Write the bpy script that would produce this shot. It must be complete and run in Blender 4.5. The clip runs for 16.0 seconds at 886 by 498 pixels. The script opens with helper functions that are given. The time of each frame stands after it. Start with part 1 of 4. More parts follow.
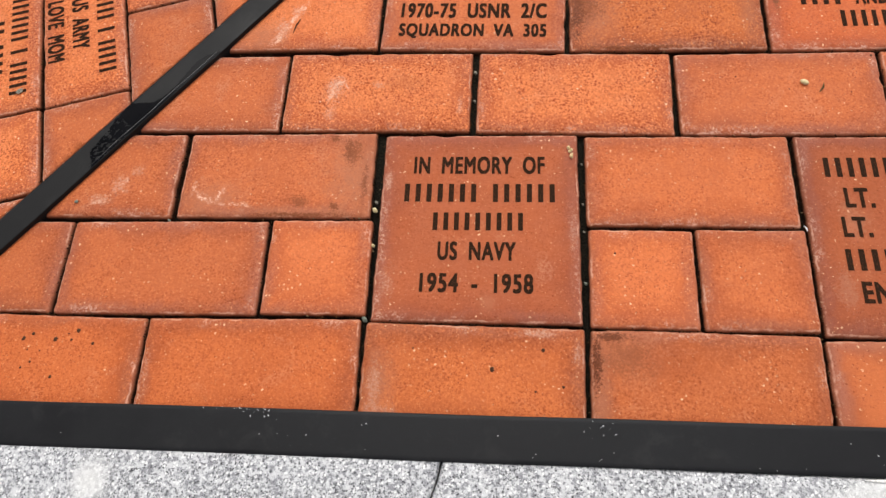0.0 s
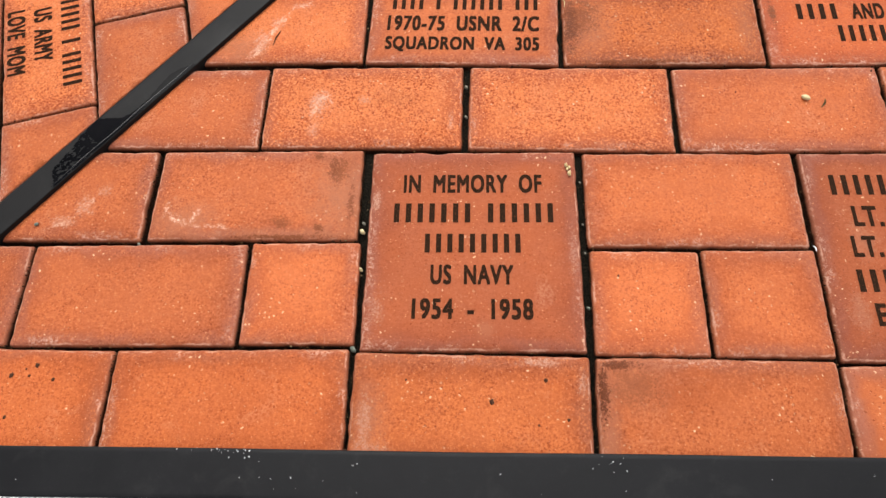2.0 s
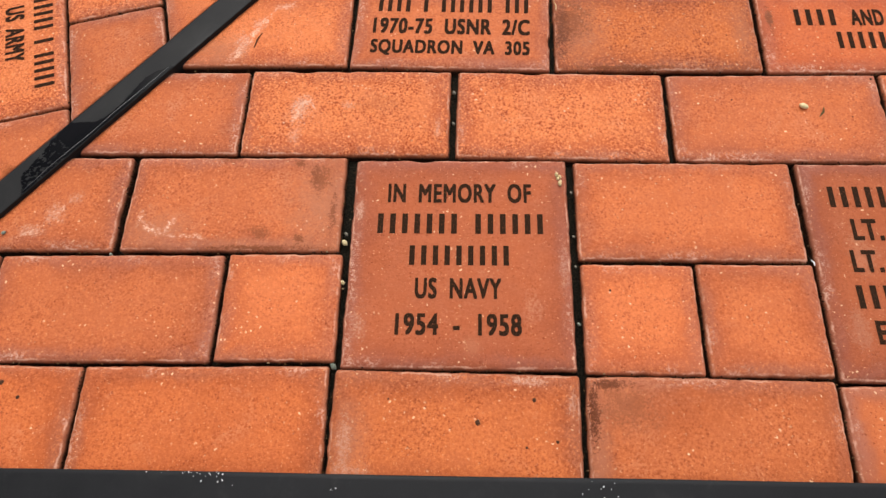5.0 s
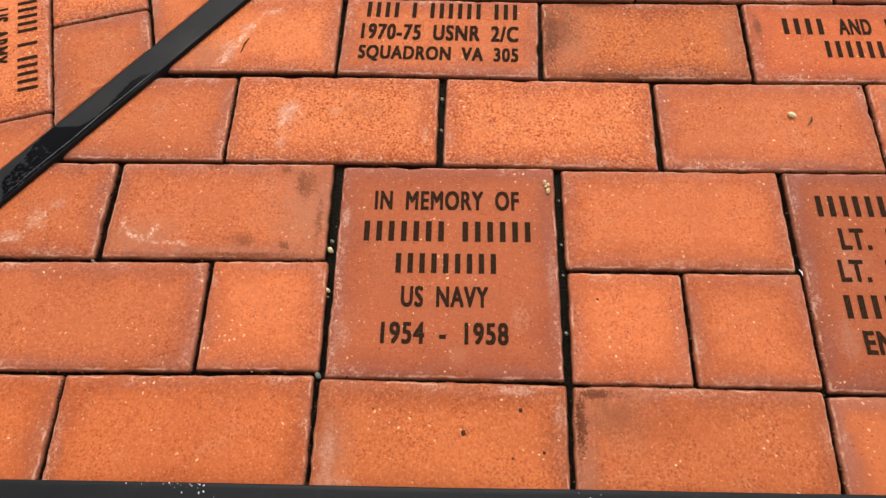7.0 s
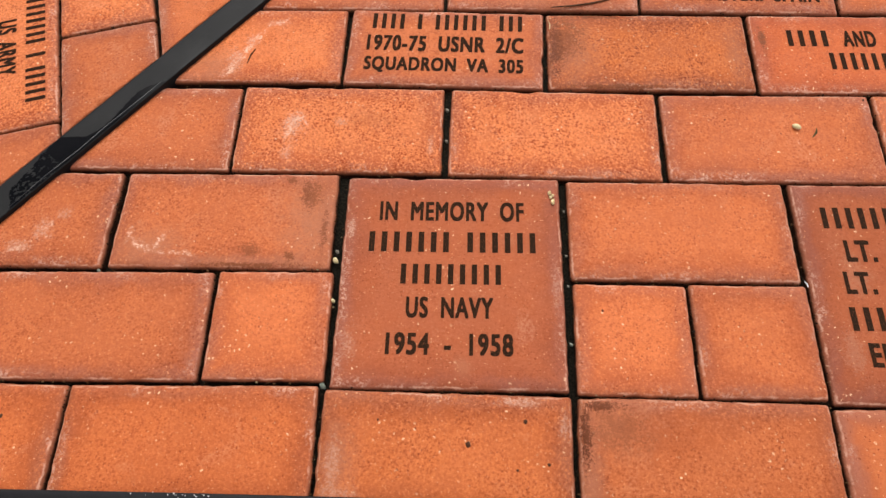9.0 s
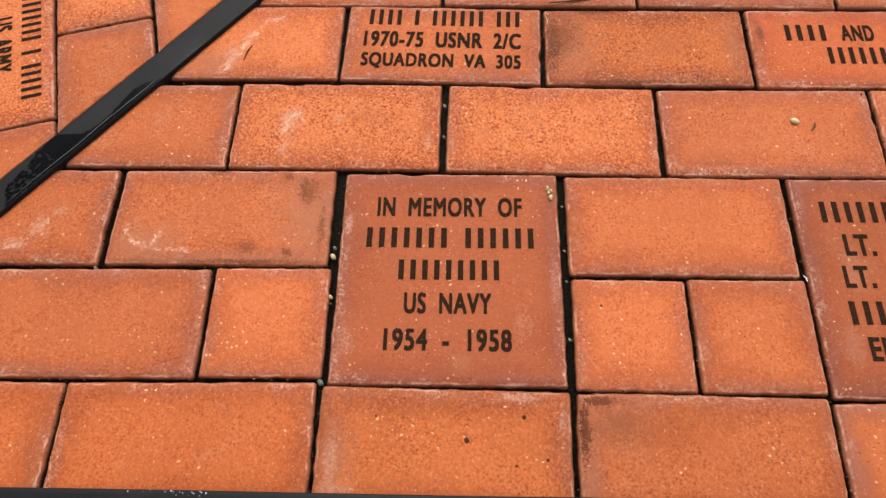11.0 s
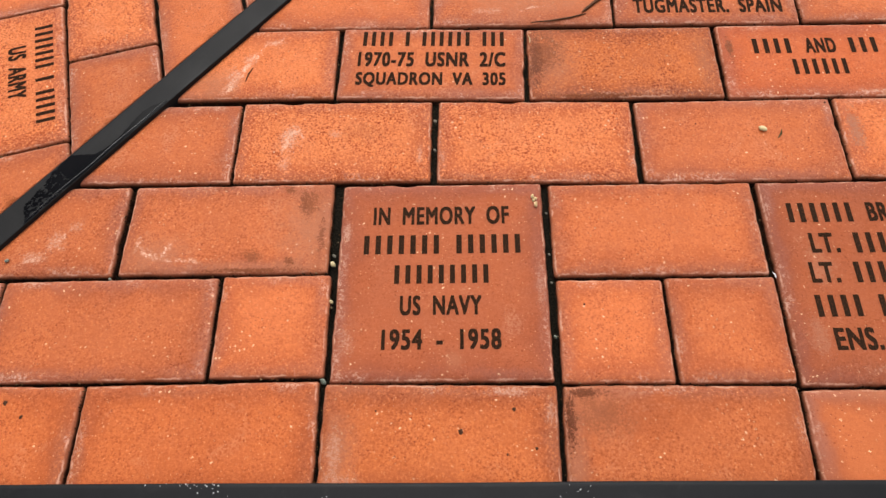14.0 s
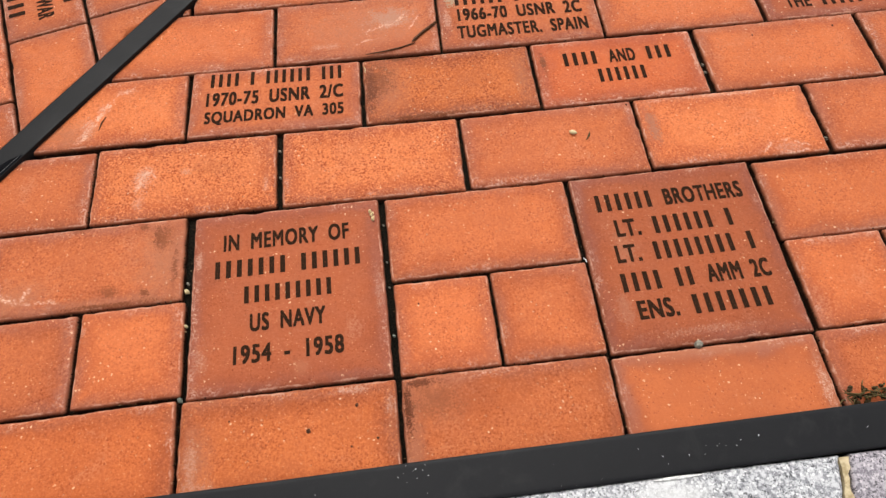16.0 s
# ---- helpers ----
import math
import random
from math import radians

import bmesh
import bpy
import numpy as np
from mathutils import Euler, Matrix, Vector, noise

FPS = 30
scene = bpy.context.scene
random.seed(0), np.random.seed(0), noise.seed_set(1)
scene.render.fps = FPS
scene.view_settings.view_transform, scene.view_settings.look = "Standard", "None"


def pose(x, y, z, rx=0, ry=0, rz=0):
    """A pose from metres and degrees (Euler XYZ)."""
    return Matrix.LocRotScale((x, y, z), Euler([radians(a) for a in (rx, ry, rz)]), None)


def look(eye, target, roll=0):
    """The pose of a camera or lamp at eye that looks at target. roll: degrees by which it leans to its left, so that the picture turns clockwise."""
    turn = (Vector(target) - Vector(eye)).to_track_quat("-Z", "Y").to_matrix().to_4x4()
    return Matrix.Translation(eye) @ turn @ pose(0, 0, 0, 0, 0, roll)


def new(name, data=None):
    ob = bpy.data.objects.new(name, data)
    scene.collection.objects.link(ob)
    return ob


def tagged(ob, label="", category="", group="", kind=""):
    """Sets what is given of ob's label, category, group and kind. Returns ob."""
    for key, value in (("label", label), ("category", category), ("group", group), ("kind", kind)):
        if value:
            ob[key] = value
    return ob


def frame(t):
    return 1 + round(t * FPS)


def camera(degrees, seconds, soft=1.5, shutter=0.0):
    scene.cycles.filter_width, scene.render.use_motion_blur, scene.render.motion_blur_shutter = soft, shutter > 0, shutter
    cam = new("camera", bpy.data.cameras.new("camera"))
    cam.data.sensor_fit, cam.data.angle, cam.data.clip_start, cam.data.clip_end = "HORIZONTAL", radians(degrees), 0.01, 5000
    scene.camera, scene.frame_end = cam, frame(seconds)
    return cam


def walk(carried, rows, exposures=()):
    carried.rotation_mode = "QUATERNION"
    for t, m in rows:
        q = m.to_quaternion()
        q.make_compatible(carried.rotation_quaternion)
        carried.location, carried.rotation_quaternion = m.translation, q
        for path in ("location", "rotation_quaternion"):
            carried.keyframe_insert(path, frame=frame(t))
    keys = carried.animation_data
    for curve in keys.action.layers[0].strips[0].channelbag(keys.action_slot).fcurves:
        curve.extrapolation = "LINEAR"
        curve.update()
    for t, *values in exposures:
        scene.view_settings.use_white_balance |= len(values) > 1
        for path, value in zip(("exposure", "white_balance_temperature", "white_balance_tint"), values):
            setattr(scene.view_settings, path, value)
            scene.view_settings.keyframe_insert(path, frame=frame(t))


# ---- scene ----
cam = camera(65.7, 16.0, soft=1.4)
PATH = [
    (0, (0.131, -0.183, 0.625), (-0.063, 0.573, -1.216), -12.4),
    (0.5, (0.109, -0.183, 0.602), (-0.038, 0.598, -1.233), -10.2),
    (1, (0.104, -0.175, 0.596), (-0.014, 0.641, -1.226), -8.0),
    (1.5, (0.103, -0.166, 0.589), (-0.013, 0.645, -1.235), -7.1),
    (2, (0.106, -0.166, 0.589), (-0.003, 0.65, -1.233), -6.6),
    (2.5, (0.104, -0.167, 0.584), (-0.011, 0.661, -1.233), -6.2),
    (3, (0.105, -0.16, 0.582), (-0.007, 0.669, -1.235), -6.0),
    (3.5, (0.107, -0.155, 0.579), (0.014, 0.672, -1.239), -5.2),
    (4, (0.108, -0.152, 0.576), (0.006, 0.674, -1.243), -5.6),
    (4.5, (0.109, -0.149, 0.574), (0.011, 0.677, -1.245), -5.5),
    (5, (0.111, -0.146, 0.57), (0.024, 0.673, -1.252), -4.9),
    (7.5, (0.116, -0.14, 0.566), (0.051, 0.698, -1.248), -3.1),
    (8, (0.116, -0.139, 0.566), (0.043, 0.703, -1.246), -3.5),
    (8.5, (0.114, -0.141, 0.567), (0.043, 0.698, -1.248), -3.4),
    (9, (0.114, -0.139, 0.568), (0.04, 0.714, -1.24), -3.5),
    (9.2, (0.114, -0.141, 0.565), (0.038, 0.709, -1.243), -3.6),
    (11.5, (0.116, -0.143, 0.564), (0.049, 0.714, -1.241), -3.4),
    (12, (0.117, -0.145, 0.564), (0.057, 0.717, -1.24), -3.0),
    (12.5, (0.117, -0.14, 0.569), (0.049, 0.729, -1.232), -3.4),
    (13, (0.113, -0.145, 0.568), (0.04, 0.72, -1.234), -3.5),
    (13.5, (0.109, -0.152, 0.575), (0.03, 0.722, -1.222), -4.0),
    (14, (0.122, -0.167, 0.599), (0.056, 0.723, -1.191), -4.3),
    (14.5, (0.158, -0.192, 0.615), (0.143, 0.724, -1.163), -3.3),
    (15, (0.19, -0.206, 0.624), (0.208, 0.711, -1.154), -2.6),
    (15.5, (0.215, -0.212, 0.625), (0.27, 0.7, -1.154), -2.2),
    (16, (0.232, -0.217, 0.645), (0.32, 0.735, -1.112), -1.6),
]
walk(cam, [(t, look(eye, target, roll)) for t, eye, target, roll in PATH],
     exposures=[(0.0, 0.43, 6500, 10.0), (0.5, 0.54, 6500, 10.0), (1.0, 0.63, 6500, 10.0), (2.0, 0.58, 6500, 10.0), (5.0, 0.52, 6500, 10.0), (9.0, 0.48, 6500, 10.0), (13.0, 0.46, 6500, 10.0), (14.5, 0.52, 6500, 10.0), (16.0, 0.48, 6500, 10.0)])

# ---- light: an even, overcast sky ----
world = bpy.data.worlds.new("overcast_sky")
scene.world = world
world.use_nodes = True
wn, wl = world.node_tree.nodes, world.node_tree.links
sky = wn.new("ShaderNodeTexSky")
sky.sky_type, sky.sun_disc = "NISHITA", False
sky.sun_elevation, sky.sun_rotation = radians(58), radians(20)
sky.air_density, sky.dust_density = 1.0, 4.0
grey = wn.new("ShaderNodeHueSaturation")
grey.inputs["Saturation"].default_value = 0.12
wl.new(sky.outputs["Color"], grey.inputs["Color"])
wl.new(grey.outputs["Color"], wn["Background"].inputs["Color"])
wn["Background"].inputs["Strength"].default_value = 0.13

sun_data = bpy.data.lights.new("sun", "SUN")
sun_data.energy, sun_data.angle, sun_data.color = 1.2, radians(35), (1.0, 0.96, 0.9)
sun = new("sun", sun_data)
sun.matrix_world = look((-0.45, 1.2, 2.2), (0, 0, 0))


# ---- materials ----
class Nodes:
    """A short way to write node trees."""

    def __init__(self, name):
        self.mat = bpy.data.materials.new(name)
        self.mat.use_nodes = True
        self.nt = self.mat.node_tree
        self.bsdf = self.nt.nodes["Principled BSDF"]

    def put(self, socket, value):
        if isinstance(value, bpy.types.NodeSocket):
            self.nt.links.new(value, socket)
        elif isinstance(value, tuple) and len(value) == 3 and socket.type == "RGBA":
            socket.default_value = (*value, 1)
        else:
            socket.default_value = value

    def coords(self):
        return self.nt.nodes.new("ShaderNodeTexCoord").outputs["Object"]

    def random(self):
        return self.nt.nodes.new("ShaderNodeObjectInfo").outputs["Random"]

    def moved(self, vector, amount):
        """Shifts a texture from object to object."""
        n = self.nt.nodes.new("ShaderNodeVectorMath")
        n.operation = "ADD"
        c = self.nt.nodes.new("ShaderNodeCombineXYZ")
        self.put(c.inputs[0], self.calc("MULTIPLY", amount, 7.31))
        self.put(c.inputs[1], self.calc("MULTIPLY", amount, 3.77))
        self.put(n.inputs[0], vector)
        self.put(n.inputs[1], c.outputs[0])
        return n.outputs[0]

    def noise(self, vector, scale, detail=4.0, rough=0.55, distortion=0.0):
        n = self.nt.nodes.new("ShaderNodeTexNoise")
        self.put(n.inputs["Vector"], vector)
        n.inputs["Scale"].default_value, n.inputs["Detail"].default_value = scale, detail
        n.inputs["Roughness"].default_value, n.inputs["Distortion"].default_value = rough, distortion
        return n.outputs["Fac"]

    def warped(self, vector, scale, amount):
        """Shifts a vector by some metres of noise, to make grains ragged."""
        n = self.nt.nodes.new("ShaderNodeVectorMath")
        n.operation = "MULTIPLY_ADD"
        self.put(n.inputs[0], c_noise(self, vector, scale))
        n.inputs[1].default_value = (amount * 2, amount * 2, amount * 2)
        self.put(n.inputs[2], vector)
        return n.outputs[0]

    def cells(self, vector, scale):
        n = self.nt.nodes.new("ShaderNodeTexVoronoi")
        self.put(n.inputs["Vector"], vector)
        n.inputs["Scale"].default_value = scale
        return n.outputs["Distance"], n.outputs["Color"]

    def calc(self, what, a, b=0.0, c=0.0):
        n = self.nt.nodes.new("ShaderNodeMath")
        n.operation = what
        for socket, value in zip(n.inputs, (a, b, c)):
            self.put(socket, value)
        return n.outputs[0]

    def span(self, value, a, b, lo=0.0, hi=1.0):
        n = self.nt.nodes.new("ShaderNodeMapRange")
        n.interpolation_type = "SMOOTHSTEP"
        for socket, v in zip(n.inputs, (value, a, b, lo, hi)):
            self.put(socket, v)
        return n.outputs[0]

    def mix(self, fac, a, b, blend="MIX"):
        n = self.nt.nodes.new("ShaderNodeMix")
        n.data_type, n.blend_type = "RGBA", blend
        self.put(n.inputs["Factor"], fac)
        self.put(n.inputs["A"], a)
        self.put(n.inputs["B"], b)
        return n.outputs["Result"]

    def red(self, colour):
        n = self.nt.nodes.new("ShaderNodeSeparateColor")
        self.put(n.inputs[0], colour)
        return n.outputs[0], n.outputs[1], n.outputs[2]

    def attribute(self, name):
        n = self.nt.nodes.new("ShaderNodeAttribute")
        n.attribute_name = name
        return n.outputs["Fac"]

    def spot(self, vector, place, size, ragged=0.6, scale=60.0):
        """A ragged round mask about a place, in the object's metres."""
        n = self.nt.nodes.new("ShaderNodeVectorMath")
        n.operation = "SUBTRACT"
        self.put(n.inputs[0], vector)
        n.inputs[1].default_value = (place[0], place[1], 0)
        m = self.nt.nodes.new("ShaderNodeVectorMath")
        m.operation = "MULTIPLY"
        self.put(m.inputs[0], n.outputs[0])
        m.inputs[1].default_value = (1 / size[0], 1 / size[1], 0)
        far = self.nt.nodes.new("ShaderNodeVectorMath")
        far.operation = "LENGTH"
        self.put(far.inputs[0], m.outputs[0])
        edge = self.calc("MULTIPLY_ADD", self.calc("SUBTRACT", self.noise(vector, scale, 6.0, 0.7), 0.5), ragged * 3, far.outputs["Value"])
        return self.span(edge, 1.15, 0.0)

    def vein(self, vector, place, size, turn):
        """A thin ragged stroke, broken along its length, turned by some degrees."""
        n = self.nt.nodes.new("ShaderNodeVectorRotate")
        n.rotation_type = "Z_AXIS"
        self.put(n.inputs["Vector"], vector)
        n.inputs["Center"].default_value = (place[0], place[1], 0)
        n.inputs["Angle"].default_value = radians(-turn)
        wave = self.nt.nodes.new("ShaderNodeVectorMath")
        wave.operation = "MULTIPLY_ADD"
        self.put(wave.inputs[0], c_noise(self, vector, 55))
        wave.inputs[1].default_value = (0.0, 0.014, 0.0)
        self.put(wave.inputs[2], n.outputs[0])
        shift = (place[0], place[1] + 0.007)
        whole = self.spot(wave.outputs[0], shift, size, 0.35, 240)
        return self.calc("MULTIPLY", whole, self.span(self.noise(vector, 90, 5, 0.7), 0.40, 0.54, 0.15, 1.0))

    def bump(self, height, strength, distance):
        n = self.nt.nodes.new("ShaderNodeBump")
        n.inputs["Strength"].default_value, n.inputs["Distance"].default_value = strength, distance
        self.put(n.inputs["Height"], height)
        self.put(self.bsdf.inputs["Normal"], n.outputs[0])

    def done(self, colour, rough=0.7, specular=0.4, metal=0.0):
        self.put(self.bsdf.inputs["Base Color"], colour)
        self.put(self.bsdf.inputs["Roughness"], rough)
        self.put(self.bsdf.inputs["Specular IOR Level"], specular)
        self.put(self.bsdf.inputs["Metallic"], metal)
        return self.mat


def fired_clay(name, low, high, grain=1.0, bloom=1.0, stains=(), veins=()):
    """Brick: clay from low at the rim to high in the middle, with iron flecks, quartz grains and painted sparkle, a
    mauve margin and lime bloom.
    stains: (x, y), (width, height), colour, strength, in metres from the brick's middle; veins of lime: place, half
    size, turn, strength."""
    n = Nodes(name)
    raw, rnd, rim = n.coords(), n.random(), n.attribute("rim")
    at = n.moved(raw, rnd)
    warped = n.warped(at, 700, 0.0016)
    cloud, mid, fine = n.noise(at, 13, 3, 0.5), n.noise(warped, 430, 3, 0.6), n.noise(at, 1300, 3, 0.7)
    sparse = n.span(n.noise(at, 26, 3, 0.6), 0.34, 0.62, 0.30, 1.0)
    # hard-burnt towards the middle, redder towards the arris
    far = n.calc("MULTIPLY_ADD", n.calc("SUBTRACT", n.noise(at, 30, 4, 0.6), 0.5), 0.030, rim)
    core = n.calc("ADD", n.span(far, 0.002, 0.036, 0.0, 0.95), n.span(cloud, 0.38, 0.64, -0.15, 0.30))
    colour = n.mix(core, (low[0] * 0.92, low[1] * 0.90, low[2] * 1.02), high)
    margin = n.calc("MULTIPLY", n.span(far, 0.0175, 0.004), n.span(n.noise(at, 15, 3, 0.55), 0.34, 0.60, 0.25, 1.0))
    colour = n.mix(margin, colour, (low[0] * 0.86, low[1] * 1.12, low[2] * 2.1))
    # sandy grain, lighter and darker
    colour = n.mix(n.span(fine, 0.35, 0.65, 0.0, 0.30), colour, (low[0] * 0.80, low[1] * 0.70, low[2] * 0.55))
    colour = n.mix(n.calc("MULTIPLY", n.span(mid, 0.53, 0.62, 0.0, 0.70 * grain), sparse), colour, (low[0] * 0.58, low[1] * 0.38, low[2] * 0.20))
    colour = n.mix(n.span(mid, 0.46, 0.36, 0.0, 0.50 * grain), colour, (min(high[0] * 1.22, 0.78), high[1] * 1.34, high[2] * 1.45))
    # iron flecks of two sizes
    dark = 0.0
    for scale, rare, size in ((430, 0.84, 0.44), (240, 0.88, 0.30)):
        d, c = n.cells(warped, scale)
        pick, pick2, _ = n.red(c)
        fleck = n.calc("MULTIPLY", n.span(d, size, size * 0.55), n.calc("GREATER_THAN", pick, rare - 0.05 * grain))
        fleck = n.calc("MULTIPLY", fleck, n.calc("MULTIPLY", sparse, n.span(pick2, 0.0, 0.8, 0.25, 1.0)))
        dark = n.calc("MAXIMUM", dark, fleck)
    colour = n.mix(n.calc("MULTIPLY", dark, 0.82), colour, (0.20, 0.032, 0.005))
    # quartz: many faint peach grains; the clear clustered ones also paint in damp sparkle
    d, c = n.cells(warped, 560)
    pick, pick2, _ = n.red(c)
    faint = n.calc("MULTIPLY", n.span(d, 0.40, 0.20), n.calc("GREATER_THAN", pick, 0.88))
    colour = n.mix(n.calc("MULTIPLY", faint, n.span(pick2, 0.1, 0.9, 0.1, 0.55)), colour, (0.82, 0.37, 0.185))
    d, c = n.cells(n.warped(at, 500, 0.0022), 240)
    pick, pick2, _ = n.red(c)
    glint = n.calc("MULTIPLY", n.span(d, n.span(pick2, 0.0, 1.0, 0.17, 0.36), 0.10), n.calc("GREATER_THAN", pick, 0.80))
    glint = n.calc("MULTIPLY", glint, n.span(n.noise(at, 24, 3), 0.43, 0.60, 0.05, 1.0))
    colour = n.mix(n.calc("MULTIPLY", n.calc("MULTIPLY", glint, n.span(pick2, 0.0, 0.8, 0.35, 1.0)), 0.95), colour, (0.88, 0.56, 0.33))
    # rubbed arris and broken lines of lime inside it
    wander = n.calc("MULTIPLY_ADD", n.calc("SUBTRACT", n.noise(at, 150, 5, 0.7), 0.5), 0.005, rim)
    colour = n.mix(n.span(wander, 0.0026, 0.0008, 0.0, 0.55), colour, (0.30, 0.105, 0.058))
    # between the two, a pale broken highlight of the arris put into the colour
    crease = n.calc("MULTIPLY", n.span(wander, 0.0034, 0.0024), n.span(wander, 0.0010, 0.0018))
    crease = n.calc("MULTIPLY", crease, n.span(n.noise(at, 40, 5, 0.7), 0.46, 0.60, 0.05, 1.0))
    colour = n.mix(n.calc("MULTIPLY", crease, 0.75), colour, (0.60, 0.32, 0.22))
    lime = n.calc("MULTIPLY", n.span(wander, 0.013, 0.003), n.span(wander, 0.0, 0.003))
    lime = n.calc("MULTIPLY", lime, n.span(n.noise(at, 22, 4, 0.65), 0.50, 0.64))
    lime = n.calc("MULTIPLY", lime, n.span(n.noise(warped, 360, 4, 0.75), 0.50, 0.58))
    colour = n.mix(n.calc("MULTIPLY", lime, 0.62 * bloom), colour, (0.62, 0.37, 0.275))
    haze = n.calc("MULTIPLY", n.span(n.noise(at, 16, 6, 0.7, 0.6), 0.55, 0.70, 0.0, 0.28 * bloom), n.span(mid, 0.56, 0.46))
    colour = n.mix(haze, colour, (0.50, 0.22, 0.13))
    for place, size, paint, strength in stains:
        mask = n.spot(raw, place, size, 0.5)
        if paint in (WET, RUST):
            grainy = n.calc("MULTIPLY", mask, n.span(mid, 0.38, 0.62, 0.75, 1.0))
        else:
            grainy = n.span(n.calc("MULTIPLY_ADD", mask, 0.25, n.noise(n.warped(raw, 600, 0.002), 420, 6, 0.85)), 0.63, 0.70)
            if paint == LIME:
                grainy = n.calc("MULTIPLY", n.calc("MULTIPLY_ADD", mask, 0.15, n.calc("MULTIPLY", grainy, 0.85)), n.span(n.noise(n.warped(raw, 700, 0.0016), 480, 4, 0.7), 0.44, 0.57, 0.22, 1.0))
        colour = n.mix(n.calc("MULTIPLY", grainy, strength), colour, paint)
    for place, size, turn, strength in veins:
        colour = n.mix(n.calc("MULTIPLY", n.calc("MULTIPLY", n.span(n.vein(raw, place, size, turn), 0.02, 0.85), n.span(n.noise(n.warped(raw, 500, 0.002), 380, 4, 0.8), 0.46, 0.54, 0.08, 1.0)), 0.95 * strength), colour, (0.72, 0.44, 0.31))
    # darker down the flanks: red-brown first, then nearly black
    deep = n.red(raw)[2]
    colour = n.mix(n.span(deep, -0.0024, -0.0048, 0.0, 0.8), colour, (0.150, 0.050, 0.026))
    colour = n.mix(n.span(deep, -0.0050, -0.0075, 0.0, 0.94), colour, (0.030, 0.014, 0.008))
    tint = n.calc("MULTIPLY_ADD", rnd, 0.14, 0.93)
    shade = n.nt.nodes.new("ShaderNodeHueSaturation")
    n.put(shade.inputs["Value"], tint)
    n.put(shade.inputs["Color"], colour)
    rough = n.calc("ADD", n.span(n.noise(at, 55, 4), 0.35, 0.7, 0.44, 0.66), n.calc("MULTIPLY", glint, -0.2))
    relief = n.calc("ADD", n.calc("MULTIPLY", mid, 0.6), n.calc("MULTIPLY", fine, 0.4))
    relief = n.calc("ADD", relief, n.calc("MULTIPLY", n.noise(at, 90, 3, 0.5), 1.6))
    relief = n.calc("SUBTRACT", n.calc("MULTIPLY_ADD", glint, 0.5, relief), n.calc("MULTIPLY", dark, 0.6))
    n.bump(relief, 0.6, 0.0011)
    return n.done(shade.outputs["Color"], rough, 0.13)


def c_noise(n, vector, scale):
    t = n.nt.nodes.new("ShaderNodeTexNoise")
    n.put(t.inputs["Vector"], vector)
    t.inputs["Scale"].default_value = scale
    return t.outputs["Color"]


ORANGE = ((0.445, 0.108, 0.0310), (0.590, 0.156, 0.0505))
# brighter orange that also holds the sky's glow on some bricks
BRIGHT = ((0.490, 0.117, 0.0320), (0.660, 0.185, 0.0600))
DULL = ((0.390, 0.099, 0.0320), (0.510, 0.134, 0.0440))
RED = ((0.315, 0.078, 0.0273), (0.390, 0.099, 0.0357))
LIME, SOOT, SOIL, WET, RUST = (0.60, 0.36, 0.26), (0.11, 0.026, 0.007), (0.185, 0.050, 0.016), (0.38, 0.135, 0.068), (0.31, 0.066, 0.016)

